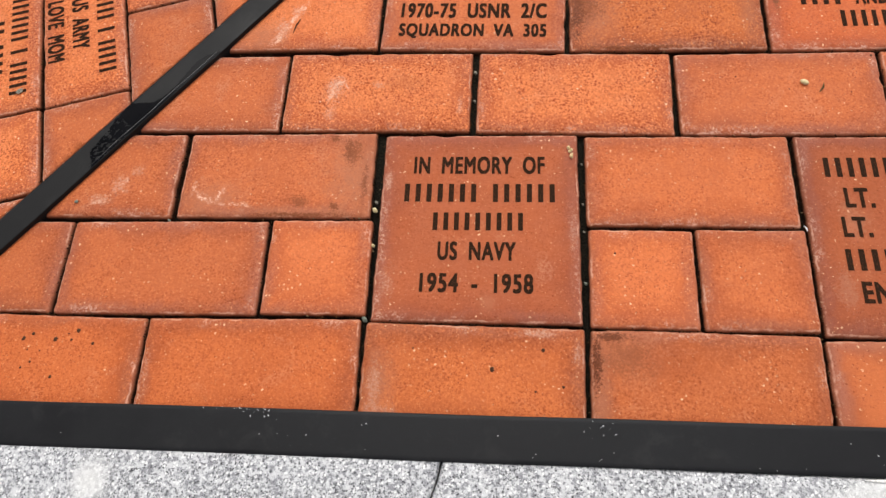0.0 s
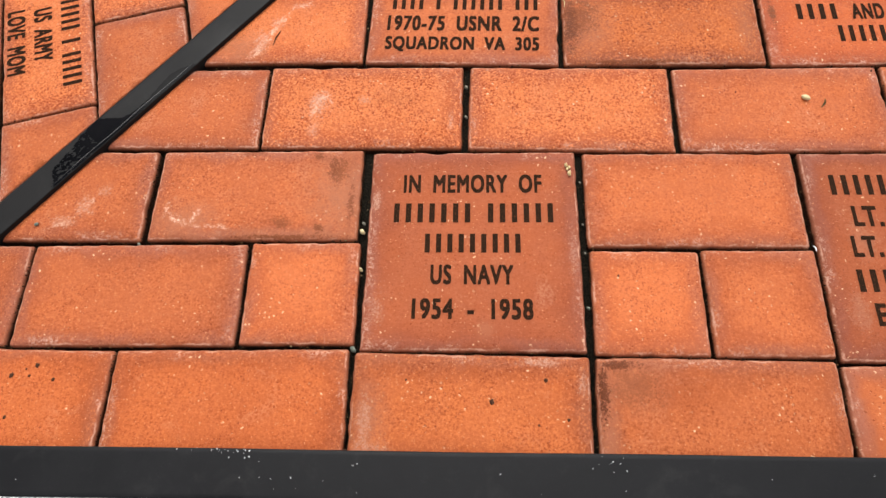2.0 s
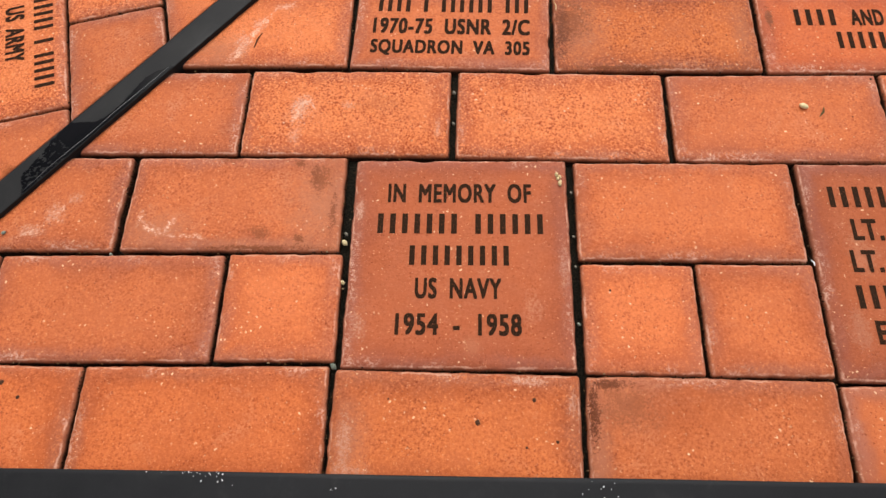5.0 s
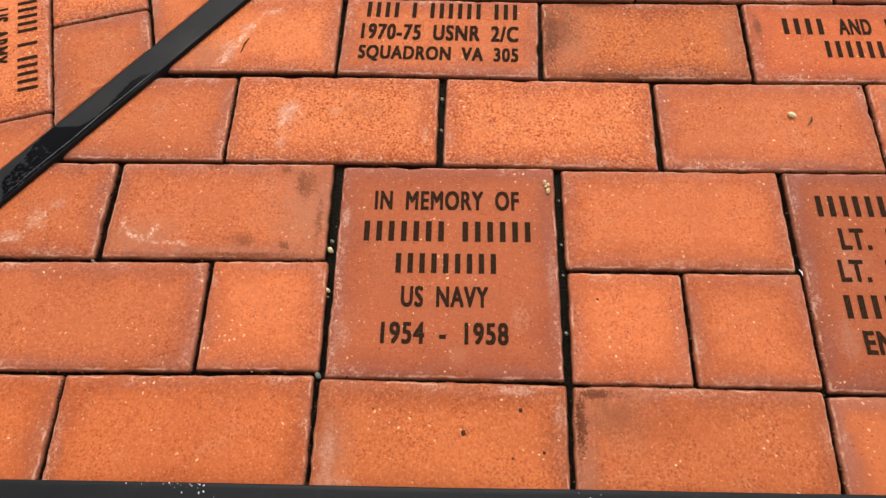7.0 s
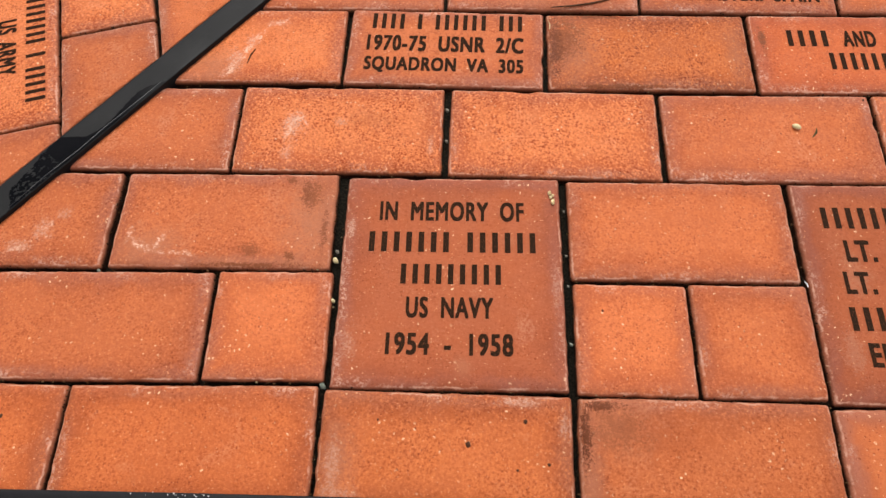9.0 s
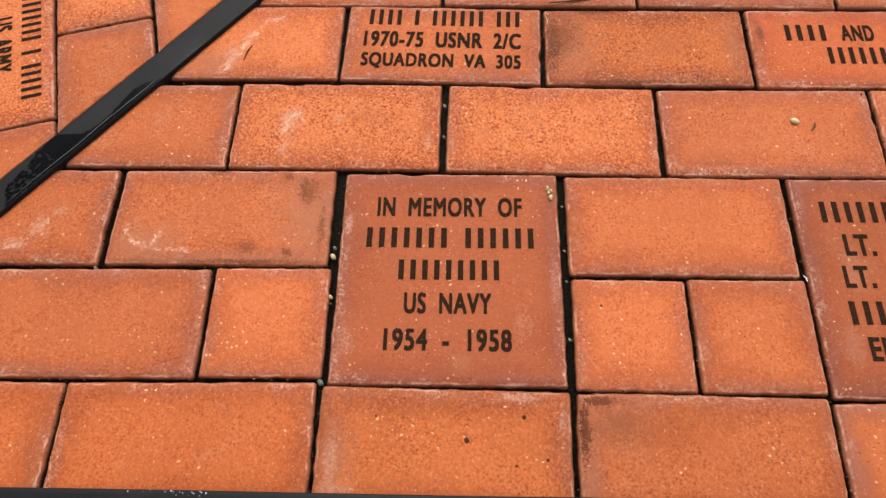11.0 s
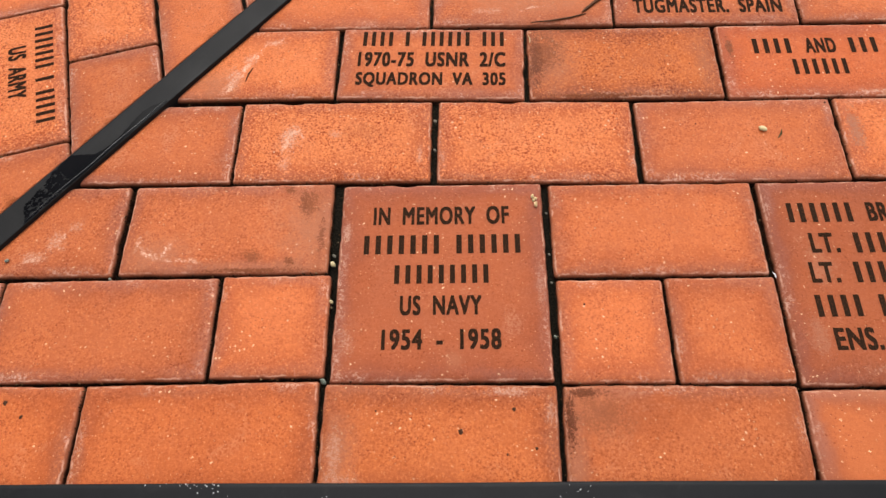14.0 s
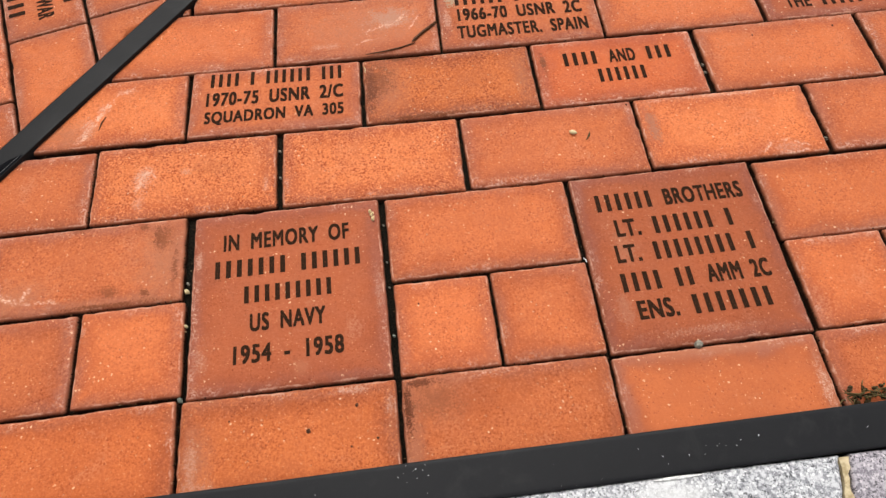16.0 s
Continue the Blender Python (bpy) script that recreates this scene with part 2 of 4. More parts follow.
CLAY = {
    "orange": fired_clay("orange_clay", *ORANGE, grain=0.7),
    # deep: orange with the shade along the edging put into its tone
    "deep": fired_clay("deep_shaded_orange_clay", *((0.380, 0.087, 0.0215), (0.510, 0.128, 0.0365)), grain=0.8),
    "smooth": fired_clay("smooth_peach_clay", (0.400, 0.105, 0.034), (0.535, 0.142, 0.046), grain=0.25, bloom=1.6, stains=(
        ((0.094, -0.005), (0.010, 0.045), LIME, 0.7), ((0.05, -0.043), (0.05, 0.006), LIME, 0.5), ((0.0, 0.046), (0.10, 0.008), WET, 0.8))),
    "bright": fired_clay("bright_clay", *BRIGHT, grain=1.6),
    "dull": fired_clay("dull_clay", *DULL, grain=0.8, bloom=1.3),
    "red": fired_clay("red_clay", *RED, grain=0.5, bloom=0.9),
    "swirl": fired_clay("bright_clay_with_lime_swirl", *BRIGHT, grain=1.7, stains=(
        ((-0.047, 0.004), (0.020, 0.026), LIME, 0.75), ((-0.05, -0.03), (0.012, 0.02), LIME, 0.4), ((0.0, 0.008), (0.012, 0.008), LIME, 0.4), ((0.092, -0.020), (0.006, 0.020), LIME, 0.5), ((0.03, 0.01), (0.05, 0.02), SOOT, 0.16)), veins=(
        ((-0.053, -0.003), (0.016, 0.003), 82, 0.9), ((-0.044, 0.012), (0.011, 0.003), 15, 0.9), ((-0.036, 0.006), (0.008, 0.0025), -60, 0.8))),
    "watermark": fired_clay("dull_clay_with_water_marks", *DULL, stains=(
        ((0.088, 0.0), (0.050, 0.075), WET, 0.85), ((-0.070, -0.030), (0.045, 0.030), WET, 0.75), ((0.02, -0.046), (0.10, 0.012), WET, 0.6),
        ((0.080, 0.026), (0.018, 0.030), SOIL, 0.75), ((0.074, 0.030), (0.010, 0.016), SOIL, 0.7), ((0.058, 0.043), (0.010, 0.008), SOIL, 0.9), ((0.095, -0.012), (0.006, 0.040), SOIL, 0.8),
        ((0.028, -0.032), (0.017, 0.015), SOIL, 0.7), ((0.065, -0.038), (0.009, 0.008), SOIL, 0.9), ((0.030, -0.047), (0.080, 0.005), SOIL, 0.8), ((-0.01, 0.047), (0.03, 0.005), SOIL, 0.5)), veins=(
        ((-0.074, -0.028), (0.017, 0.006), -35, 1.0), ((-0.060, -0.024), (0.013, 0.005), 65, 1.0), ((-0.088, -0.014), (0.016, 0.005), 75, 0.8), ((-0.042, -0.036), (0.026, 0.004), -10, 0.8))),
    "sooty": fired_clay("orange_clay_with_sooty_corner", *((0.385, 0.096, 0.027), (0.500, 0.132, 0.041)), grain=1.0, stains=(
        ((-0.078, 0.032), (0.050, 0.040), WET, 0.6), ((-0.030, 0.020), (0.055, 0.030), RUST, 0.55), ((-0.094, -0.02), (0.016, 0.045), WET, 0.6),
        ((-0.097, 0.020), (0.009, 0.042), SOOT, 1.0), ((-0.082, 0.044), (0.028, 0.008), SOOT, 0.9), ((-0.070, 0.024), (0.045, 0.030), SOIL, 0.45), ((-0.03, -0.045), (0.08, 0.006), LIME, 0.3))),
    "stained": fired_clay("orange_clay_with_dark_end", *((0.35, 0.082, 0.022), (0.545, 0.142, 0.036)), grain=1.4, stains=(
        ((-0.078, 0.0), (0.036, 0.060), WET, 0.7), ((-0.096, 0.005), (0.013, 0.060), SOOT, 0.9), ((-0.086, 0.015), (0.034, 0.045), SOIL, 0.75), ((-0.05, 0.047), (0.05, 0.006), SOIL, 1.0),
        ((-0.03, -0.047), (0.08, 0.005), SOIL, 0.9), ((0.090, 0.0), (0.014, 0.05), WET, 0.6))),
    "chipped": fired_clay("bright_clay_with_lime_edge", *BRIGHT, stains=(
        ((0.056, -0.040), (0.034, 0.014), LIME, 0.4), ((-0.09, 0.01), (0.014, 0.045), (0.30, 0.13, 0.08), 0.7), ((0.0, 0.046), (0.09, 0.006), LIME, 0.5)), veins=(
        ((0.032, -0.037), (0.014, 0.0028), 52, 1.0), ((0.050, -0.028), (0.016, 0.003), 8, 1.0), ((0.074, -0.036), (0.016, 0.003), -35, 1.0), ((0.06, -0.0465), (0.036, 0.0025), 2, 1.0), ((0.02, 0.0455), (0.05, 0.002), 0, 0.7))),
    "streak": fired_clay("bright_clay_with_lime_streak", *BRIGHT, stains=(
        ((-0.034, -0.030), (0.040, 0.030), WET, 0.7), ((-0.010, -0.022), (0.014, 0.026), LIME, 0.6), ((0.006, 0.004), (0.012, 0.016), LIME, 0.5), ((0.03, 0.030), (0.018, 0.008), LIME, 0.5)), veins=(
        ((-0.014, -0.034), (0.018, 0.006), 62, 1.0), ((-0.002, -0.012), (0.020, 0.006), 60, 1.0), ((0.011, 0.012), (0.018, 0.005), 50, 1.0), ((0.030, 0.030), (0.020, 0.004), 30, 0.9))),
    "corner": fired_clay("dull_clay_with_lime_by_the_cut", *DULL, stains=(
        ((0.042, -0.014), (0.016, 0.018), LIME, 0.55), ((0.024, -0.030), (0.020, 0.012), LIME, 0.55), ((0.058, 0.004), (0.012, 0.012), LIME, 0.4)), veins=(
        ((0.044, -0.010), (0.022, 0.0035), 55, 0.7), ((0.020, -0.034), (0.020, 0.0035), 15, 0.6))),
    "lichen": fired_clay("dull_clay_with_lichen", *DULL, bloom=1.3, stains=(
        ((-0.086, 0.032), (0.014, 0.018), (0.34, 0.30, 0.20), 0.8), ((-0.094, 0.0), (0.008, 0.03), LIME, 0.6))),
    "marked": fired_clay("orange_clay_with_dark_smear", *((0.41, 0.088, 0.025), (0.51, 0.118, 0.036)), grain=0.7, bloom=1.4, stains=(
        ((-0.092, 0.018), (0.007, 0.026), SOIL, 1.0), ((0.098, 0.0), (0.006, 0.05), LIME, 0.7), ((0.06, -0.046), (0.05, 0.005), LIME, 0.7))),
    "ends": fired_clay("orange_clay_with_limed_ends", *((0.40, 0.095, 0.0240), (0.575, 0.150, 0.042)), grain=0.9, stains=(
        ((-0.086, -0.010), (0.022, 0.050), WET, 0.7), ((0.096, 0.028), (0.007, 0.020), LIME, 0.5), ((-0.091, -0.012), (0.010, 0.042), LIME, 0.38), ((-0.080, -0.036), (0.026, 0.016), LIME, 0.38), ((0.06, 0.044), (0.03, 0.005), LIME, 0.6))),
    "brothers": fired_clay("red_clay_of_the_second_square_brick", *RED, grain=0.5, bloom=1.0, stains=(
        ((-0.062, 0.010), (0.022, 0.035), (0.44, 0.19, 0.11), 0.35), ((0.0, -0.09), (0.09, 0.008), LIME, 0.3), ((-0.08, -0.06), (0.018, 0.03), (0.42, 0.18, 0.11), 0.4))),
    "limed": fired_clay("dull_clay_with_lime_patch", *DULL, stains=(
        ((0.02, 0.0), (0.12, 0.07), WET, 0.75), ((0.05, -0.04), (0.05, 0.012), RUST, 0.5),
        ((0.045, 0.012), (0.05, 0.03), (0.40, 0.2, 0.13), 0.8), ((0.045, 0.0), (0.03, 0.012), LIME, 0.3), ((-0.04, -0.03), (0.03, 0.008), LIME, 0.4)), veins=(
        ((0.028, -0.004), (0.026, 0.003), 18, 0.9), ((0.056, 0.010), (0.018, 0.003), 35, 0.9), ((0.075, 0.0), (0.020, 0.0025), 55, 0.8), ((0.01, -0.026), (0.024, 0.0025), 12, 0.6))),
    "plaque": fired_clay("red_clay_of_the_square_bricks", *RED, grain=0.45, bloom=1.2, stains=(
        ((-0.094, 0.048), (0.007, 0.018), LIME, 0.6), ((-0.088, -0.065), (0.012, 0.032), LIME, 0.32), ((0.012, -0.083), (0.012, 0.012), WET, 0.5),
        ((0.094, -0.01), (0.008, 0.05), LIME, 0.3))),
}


def ink_material():
    """Black fill of the engraved letters, worn in places."""
    n = Nodes("black_letter_fill")
    at = n.coords()
    worn = n.span(n.noise(at, 620, 4, 0.75), 0.52, 0.68, 0.0, 0.7)
    n.bump(n.noise(at, 700, 3), 0.5, 0.0008)
    return n.done(n.mix(worn, (0.022, 0.011, 0.006), (0.15, 0.045, 0.016)), 0.85, 0.06)


def granite_material(name, tone, bare=()):
    """White and grey crystals with small black ones; bare: (x, y), (width, height) of patches worn white."""
    n = Nodes(name)
    at = n.coords()
    ragged = n.warped(at, 700, 0.0016)
    patch, grains = n.noise(at, 16, 4, 0.6), n.noise(ragged, 300, 4, 0.65)
    colour = n.mix(n.span(grains, 0.40, 0.58), (0.26, 0.26, 0.28), (0.66, 0.66, 0.67))
    d, c = n.cells(ragged, 520)
    pick, pick2, _ = n.red(c)
    black = n.calc("MULTIPLY", n.span(d, 0.62, 0.42), n.calc("LESS_THAN", pick, n.span(patch, 0.38, 0.64, 0.50, 0.16)))
    white = 0.0
    for place, size in bare:
        white = n.calc("MAXIMUM", white, n.spot(at, place, size, 0.5, 40))
    black = n.calc("MULTIPLY", black, n.span(white, 0.1, 0.7, 1.0, 0.12))
    colour = n.mix(n.calc("MULTIPLY", black, n.span(pick2, 0.0, 1.0, 0.55, 1.0)), colour, (0.040, 0.040, 0.046))
    d, c = n.cells(n.warped(at, 500, 0.002), 340)
    colour = n.mix(n.calc("MULTIPLY", n.span(d, 0.5, 0.3), n.calc("GREATER_THAN", n.red(c)[0], 0.72)), colour, (0.84, 0.84, 0.83))
    colour = n.mix(n.calc("MULTIPLY", white, 0.7), colour, (0.80, 0.79, 0.77))
    colour = n.mix(1.0, colour, tone, "MULTIPLY")
    n.bump(n.noise(at, 420, 4, 0.7), 0.5, 0.001)
    return n.done(colour, 0.62, 0.4)


def coated_metal(name, tone):
    """Dark grey coated steel, dusty."""
    n = Nodes(name)
    at = n.coords()
    dust = n.noise(at, 26, 5, 0.7)
    colour = n.mix(n.span(dust, 0.35, 0.7), (0.0072 * tone, 0.0072 * tone, 0.0083 * tone), (0.0098 * tone, 0.0098 * tone, 0.0111 * tone))
    colour = n.mix(n.span(n.noise(at, 900, 3, 0.7), 0.62, 0.75, 0.0, 0.25), colour, (0.10, 0.10, 0.10))
    rough = n.span(dust, 0.3, 0.7, 0.38, 0.55)
    spec = 0.14
    colour = n.mix(n.span(n.noise(at, 32, 4, 0.65, 0.5), 0.54, 0.72, 0.0, 0.3), colour, (0.028 * tone, 0.027 * tone, 0.027 * tone))
    # shade of a bar's sides painted in: near black below z 0.0062
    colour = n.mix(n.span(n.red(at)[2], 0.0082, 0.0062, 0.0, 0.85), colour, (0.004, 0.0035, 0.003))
    n.bump(n.noise(at, 800, 3), 0.15, 0.0004)
    return n.done(colour, rough, spec)


def plain(name, low, high, scale, rough=0.7, specular=0.12, depth=0.0006):
    n = Nodes(name)
    at = n.coords()
    f = n.noise(at, scale, 5, 0.65)
    n.bump(f, 0.5, depth)
    return n.done(n.mix(n.span(f, 0.35, 0.65), low, high), rough, specular)


INK = ink_material()
GRANITE = granite_material("speckled_granite", (0.84, 0.84, 0.84), (((0.475, 0.168), (0.024, 0.030)), ((0.150, 0.178), (0.05, 0.030))))
DARK_GRANITE = granite_material("purplish_granite", (0.66, 0.60, 0.63))
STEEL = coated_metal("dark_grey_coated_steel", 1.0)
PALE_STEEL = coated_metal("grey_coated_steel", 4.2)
DARK_REFLECTION = plain("dark_wet_reflection", (0.003, 0.003, 0.004), (0.005, 0.005, 0.006), 30, 0.06, 0.04, 0.0)
HIGHLIGHT = plain("edge_highlight", (0.010, 0.010, 0.011), (0.014, 0.014, 0.015), 30, 0.12, 0.6, 0.0)
SAND = plain("dark_jointing_sand", (0.006, 0.0055, 0.004), (0.030, 0.024, 0.016), 500, 0.9, 0.1, 0.002)
CONCRETE = plain("grey_concrete", (0.24, 0.235, 0.225), (0.28, 0.275, 0.262), 40, 0.85)
MORTAR = plain("yellowish_mortar", (0.34, 0.26, 0.14), (0.56, 0.46, 0.29), 160, 0.85, 0.2)
GOLDEN = plain("golden_resin_crumb", (0.50, 0.33, 0.12), (0.85, 0.70, 0.42), 500, 0.35, 0.4)
PALE_STONE = plain("cream_pebble", (0.52, 0.42, 0.21), (0.74, 0.63, 0.38), 200, 0.5)
GREY_STONE = plain("grey_pebble", (0.14, 0.13, 0.10), (0.32, 0.29, 0.23), 500, 0.6)
GREEN_STONE = plain("greenish_pebble", (0.12, 0.14, 0.11), (0.24, 0.25, 0.20), 300, 0.5)
WHITE_GRIT = plain("white_grit", (0.75, 0.75, 0.74), (0.85, 0.85, 0.84), 400, 0.6)
LIME_PAINT = plain("worn_white_paint", (0.56, 0.55, 0.53), (0.80, 0.79, 0.77), 300, 0.7)
BARK = plain("dry_brown_bark", (0.05, 0.022, 0.012), (0.13, 0.06, 0.03), 500, 0.8)
STRAW = plain("dry_olive_grass", (0.045, 0.036, 0.012), (0.16, 0.11, 0.045), 400, 0.8)
HUMUS = plain("olive_brown_humus", (0.018, 0.014, 0.007), (0.075, 0.052, 0.024), 500, 0.9)
SPECK = plain("dark_iron_speck", (0.030, 0.012, 0.006), (0.10, 0.040, 0.018), 700, 0.7)


# ---- building ----
def part(name, bm, material, parent=None, label="", at=None, smooth=True):
    mesh = bpy.data.meshes.new(name)
    bm.to_mesh(mesh)
    bm.free()
    mesh.materials.append(material)
    if smooth:
        mesh.polygons.foreach_set("use_smooth", [True] * len(mesh.polygons))
    ob = new(name, mesh)
    if parent:
        ob.parent = parent
    if at:
        ob.matrix_basis = at
    return tagged(ob, label)


def ring(hw, hh, radius, steps, corner):
    """Points round a rounded rectangle, the same count for every size."""
    radius = max(min(radius, hw * 0.98, hh * 0.98), 0.0002)
    out = []
    sides = (((1, -1), (1, 1)), ((1, 1), (-1, 1)), ((-1, 1), (-1, -1)), ((-1, -1), (1, -1)))
    for i, (a, b) in enumerate(sides):
        n = steps[i % 2]
        ax, ay = a[0] * (hw - radius), a[1] * (hh - radius)
        bx, by = b[0] * (hw - radius), b[1] * (hh - radius)
        nx, ny = ((1, 0), (0, 1), (-1, 0), (0, -1))[i]
        for k in range(n + 1):
            f = k / n
            out.append((ax + (bx - ax) * f + nx * radius, ay + (by - ay) * f + ny * radius))
        for k in range(1, corner):
            turn = math.pi / 2 * (i + k / corner)
            out.append((bx + radius * math.cos(turn), by + radius * math.sin(turn)))
    return out


def brick_mesh(width, depth, seed, thick=0.056, worn=1.0):
    """A clay paver, top at z = 0, with a rubbed uneven arris."""
    bm = bmesh.new()
    rim = bm.verts.layers.float.new("rim")
    hw, hh = width / 2, depth / 2
    steps = (max(8, int(depth / 0.0022)), max(8, int(width / 0.0022)))
    inner = min(hw, hh) - 0.0012
    profile = [(0.0004, -thick), (0.0, -0.010), (0.0, -0.0044), (0.0005, -0.0030), (0.0016, -0.0017), (0.0032, -0.0008), (0.0052, -0.0002),
               (0.009, 0.0), (0.014, 0.0), (0.022, 0.0), (0.034, 0.0), (inner, 0.0)]
    loops = []
    for inset, z in profile:
        if inset > inner:
            continue
        soft = max(0.0, 1 - inset / 0.007)
        row = []
        for i, (x, y) in enumerate(ring(hw - inset, hh - inset, 0.0027 * worn - inset * 0.4, steps, 4)):
            f = noise.noise(Vector((x * 85, y * 85, seed * 9.7)))
            g = noise.noise(Vector((x * 520, y * 520, seed * 5.3 + 2)))
            nick = max(0.0, noise.noise(Vector((x * 38, y * 38, seed * 3.1 + 7))) - 0.38) * 3
            r = math.hypot(x, y)
            pull = (f * 0.0008 + g * 0.0006 - nick * 0.0018 * worn) * soft
            drop = (min(0.0, f) * 0.0005 + min(0.0, g) * 0.0005 - nick * 0.0012 * worn) * soft if z > -0.02 else 0
            v = bm.verts.new((x + x / r * pull, y + y / r * pull, z + drop))
            v[rim] = inset
            row.append(v)
        loops.append(row)
    for a, b in zip(loops, loops[1:]):
        for i in range(len(a)):
            j = (i + 1) % len(a)
            bm.faces.new((a[i], a[j], b[j], b[i]))
    for row in (loops[2], loops[4]):
        for i in range(len(row)):
            bm.edges.get((row[i], row[i - 1])).smooth = False
    bm.faces.new(loops[-1])
    bm.faces.new(list(reversed(loops[0])))
    return bm


def cut(bm, place, way):
    """Saws off what lies beyond a plane."""
    geom = bm.verts[:] + bm.edges[:] + bm.faces[:]
    done = bmesh.ops.bisect_plane(bm, geom=geom, dist=1e-6, plane_co=place, plane_no=way, clear_outer=True)
    edges = [e for e in done["geom_cut"] if isinstance(e, bmesh.types.BMEdge)]
    if edges:
        bmesh.ops.contextual_create(bm, geom=edges)


def text_mesh(words, bold):
    data = bpy.data.curves.new("lettering", "FONT")
    data.body, data.size, data.offset, data.space_word, data.resolution_u = words, 1.0, 0.0, 2.0, 5
    data.space_character = 1.14
    ob = new("lettering", data)
    bpy.context.view_layer.update()
    mesh = bpy.data.meshes.new_from_object(ob.evaluated_get(bpy.context.evaluated_depsgraph_get()))
    bpy.data.objects.remove(ob)
    bm = bmesh.new()
    for k, (dx, dy) in enumerate(((0, 0), (-1, -0.6), (1, -0.6), (-1, 0.6), (1, 0.6))):
        strike = mesh.copy()
        strike.transform(Matrix.Translation((dx * bold, dy * bold, k * 0.05)))
        bm.from_mesh(strike)
    return bm


def fit_box(bm, x0, x1, y0, y1, wear, seed):
    xs, ys = [v.co.x for v in bm.verts], [v.co.y for v in bm.verts]
    ax, bx, ay, by = min(xs), max(xs), min(ys), max(ys)
    for v in bm.verts:
        v.co.x = x0 + (v.co.x - ax) / (bx - ax) * (x1 - x0)
        v.co.y = y0 + (v.co.y - ay) / (by - ay) * (y1 - y0)
        v.co.z *= 0.0004
    bmesh.ops.subdivide_edges(bm, edges=[e for e in bm.edges if e.is_boundary and e.calc_length() > 0.002], cuts=3)
    for v in bm.verts:
        v.co.x += wear * noise.noise(Vector((v.co.x * 900, v.co.y * 900, seed)))
        v.co.y += wear * noise.noise(Vector((v.co.x * 900, v.co.y * 900, seed + 40)))


def wide(token):
    if isinstance(token, int):
        return token * 1.0
    return sum({"I": 0.45, ".": 0.5, "1": 0.8, " ": 0.95, "-": 0.7, "/": 0.6}.get(c, 1.0) for c in token)


def inscribe(brick, line, x0, x1, y, cap, turn=0.0):
    """One line of letters cut into a brick, in the brick's own metres. A number stands for a word that is a row of bars."""
    gap = 0.95
    total = sum(wide(t) for t in line) + gap * (len(line) - 1)
    unit, x = (x1 - x0) / total, x0
    for token in line:
        span = wide(token) * unit
        where = pose(0, 0, 0.0003, 0, 0, turn)
        if isinstance(token, int):
            bm = bmesh.new()
            for k in range(token):
                a, b = x + (k + 0.22) * unit, x + (k + 0.68) * unit
                vs = [bm.verts.new((p, q, 0)) for p, q in ((a, y - cap / 2), (b, y - cap / 2), (b, y + cap / 2), (a, y + cap / 2))]
                bm.faces.new(vs)
            part("engraved_bar", bm, INK, brick, at=where, smooth=False)
        else:
            bm = text_mesh(token, 0.040 if cap < 0.021 else 0.046)
            fit_box(bm, x + 0.05 * unit, x + span - 0.12 * unit, y - cap / 2, y + cap / 2, 0.0003, len(token) + y * 50)
            part("engraved_text", bm, INK, brick, at=where, smooth=False)
        x += span + gap * unit


# ---- ground, with a bed of dark sand sunk into it ----
WEST, EAST, SOUTH, NORTH = -1.30, 1.70, -0.530, 1.320
bm = bmesh.new()
rings = [[bm.verts.new((x, y, z)) for x, y in ((w, lo), (e, lo), (e, hi), (w, hi))]
         for w, e, lo, hi, z in ((-300, 300, -300, 300, 0.006), (WEST, EAST, SOUTH, NORTH, 0.006), (WEST, EAST, SOUTH, NORTH, -0.062))]
for p, q in zip(rings, rings[1:]):
    for k in range(4):
        bm.faces.new((p[k], p[(k + 1) % 4], q[(k + 1) % 4], q[k]))
bm.faces.new(rings[-1])
tagged(part("ground", bm, CONCRETE, smooth=False), "plain grey concrete ground round the brick paving", "ground", kind="structure")

bm = bmesh.new()
bmesh.ops.create_cube(bm, size=1, matrix=Matrix.Translation((0.20, 0.597, -0.037)) @ Matrix.Diagonal((2.998, 1.444, 0.05, 1)))
pavement = tagged(part("pavement", bm, SAND), "memorial brick pavement of orange clay pavers on dark sand", "pavement", kind="structure")

# the steel bar that parts the two brick fields
BAR_AT, BAR_TURN, BAR_WIDE = Vector((-0.2335, 0.3238, 0)), 52.2, 0.031
bar_way = Vector((math.cos(radians(BAR_TURN)), math.sin(radians(BAR_TURN)), 0))
bar_side = Vector((bar_way.y, -bar_way.x, 0))

bricks = []


def lay(x0, x1, y0, y1, clay="orange", tilt=0.0, rise=0.0, label="", worn=1.0, sawn=False, field=0.0):
    """Lays a brick in the straight field, or, with field, in the field turned by so many degrees."""
    seed = len(bricks) + 1
    rng = random.Random(seed)
    bm = brick_mesh(x1 - x0 + 0.0004, y1 - y0 + 0.0022, seed, worn=worn)
    spin = pose(0, 0, 0, 0, 0, field)
    m = spin @ pose((x0 + x1) / 2, (y0 + y1) / 2, rise, rng.uniform(-0.25, 0.25), rng.uniform(-0.2, 0.2), tilt)
    if sawn:
        back = m.inverted()
        side = -1 if field else 1
        edge = BAR_AT + bar_side * side * 0.006
        cut(bm, back @ edge, (back.to_3x3() @ (bar_side * -side)))
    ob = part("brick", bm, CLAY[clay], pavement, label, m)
    bricks.append(ob)
    return ob


SQUARE = "square dark red engraved brick with black letters"
ENGRAVED = "orange engraved brick with black letters"

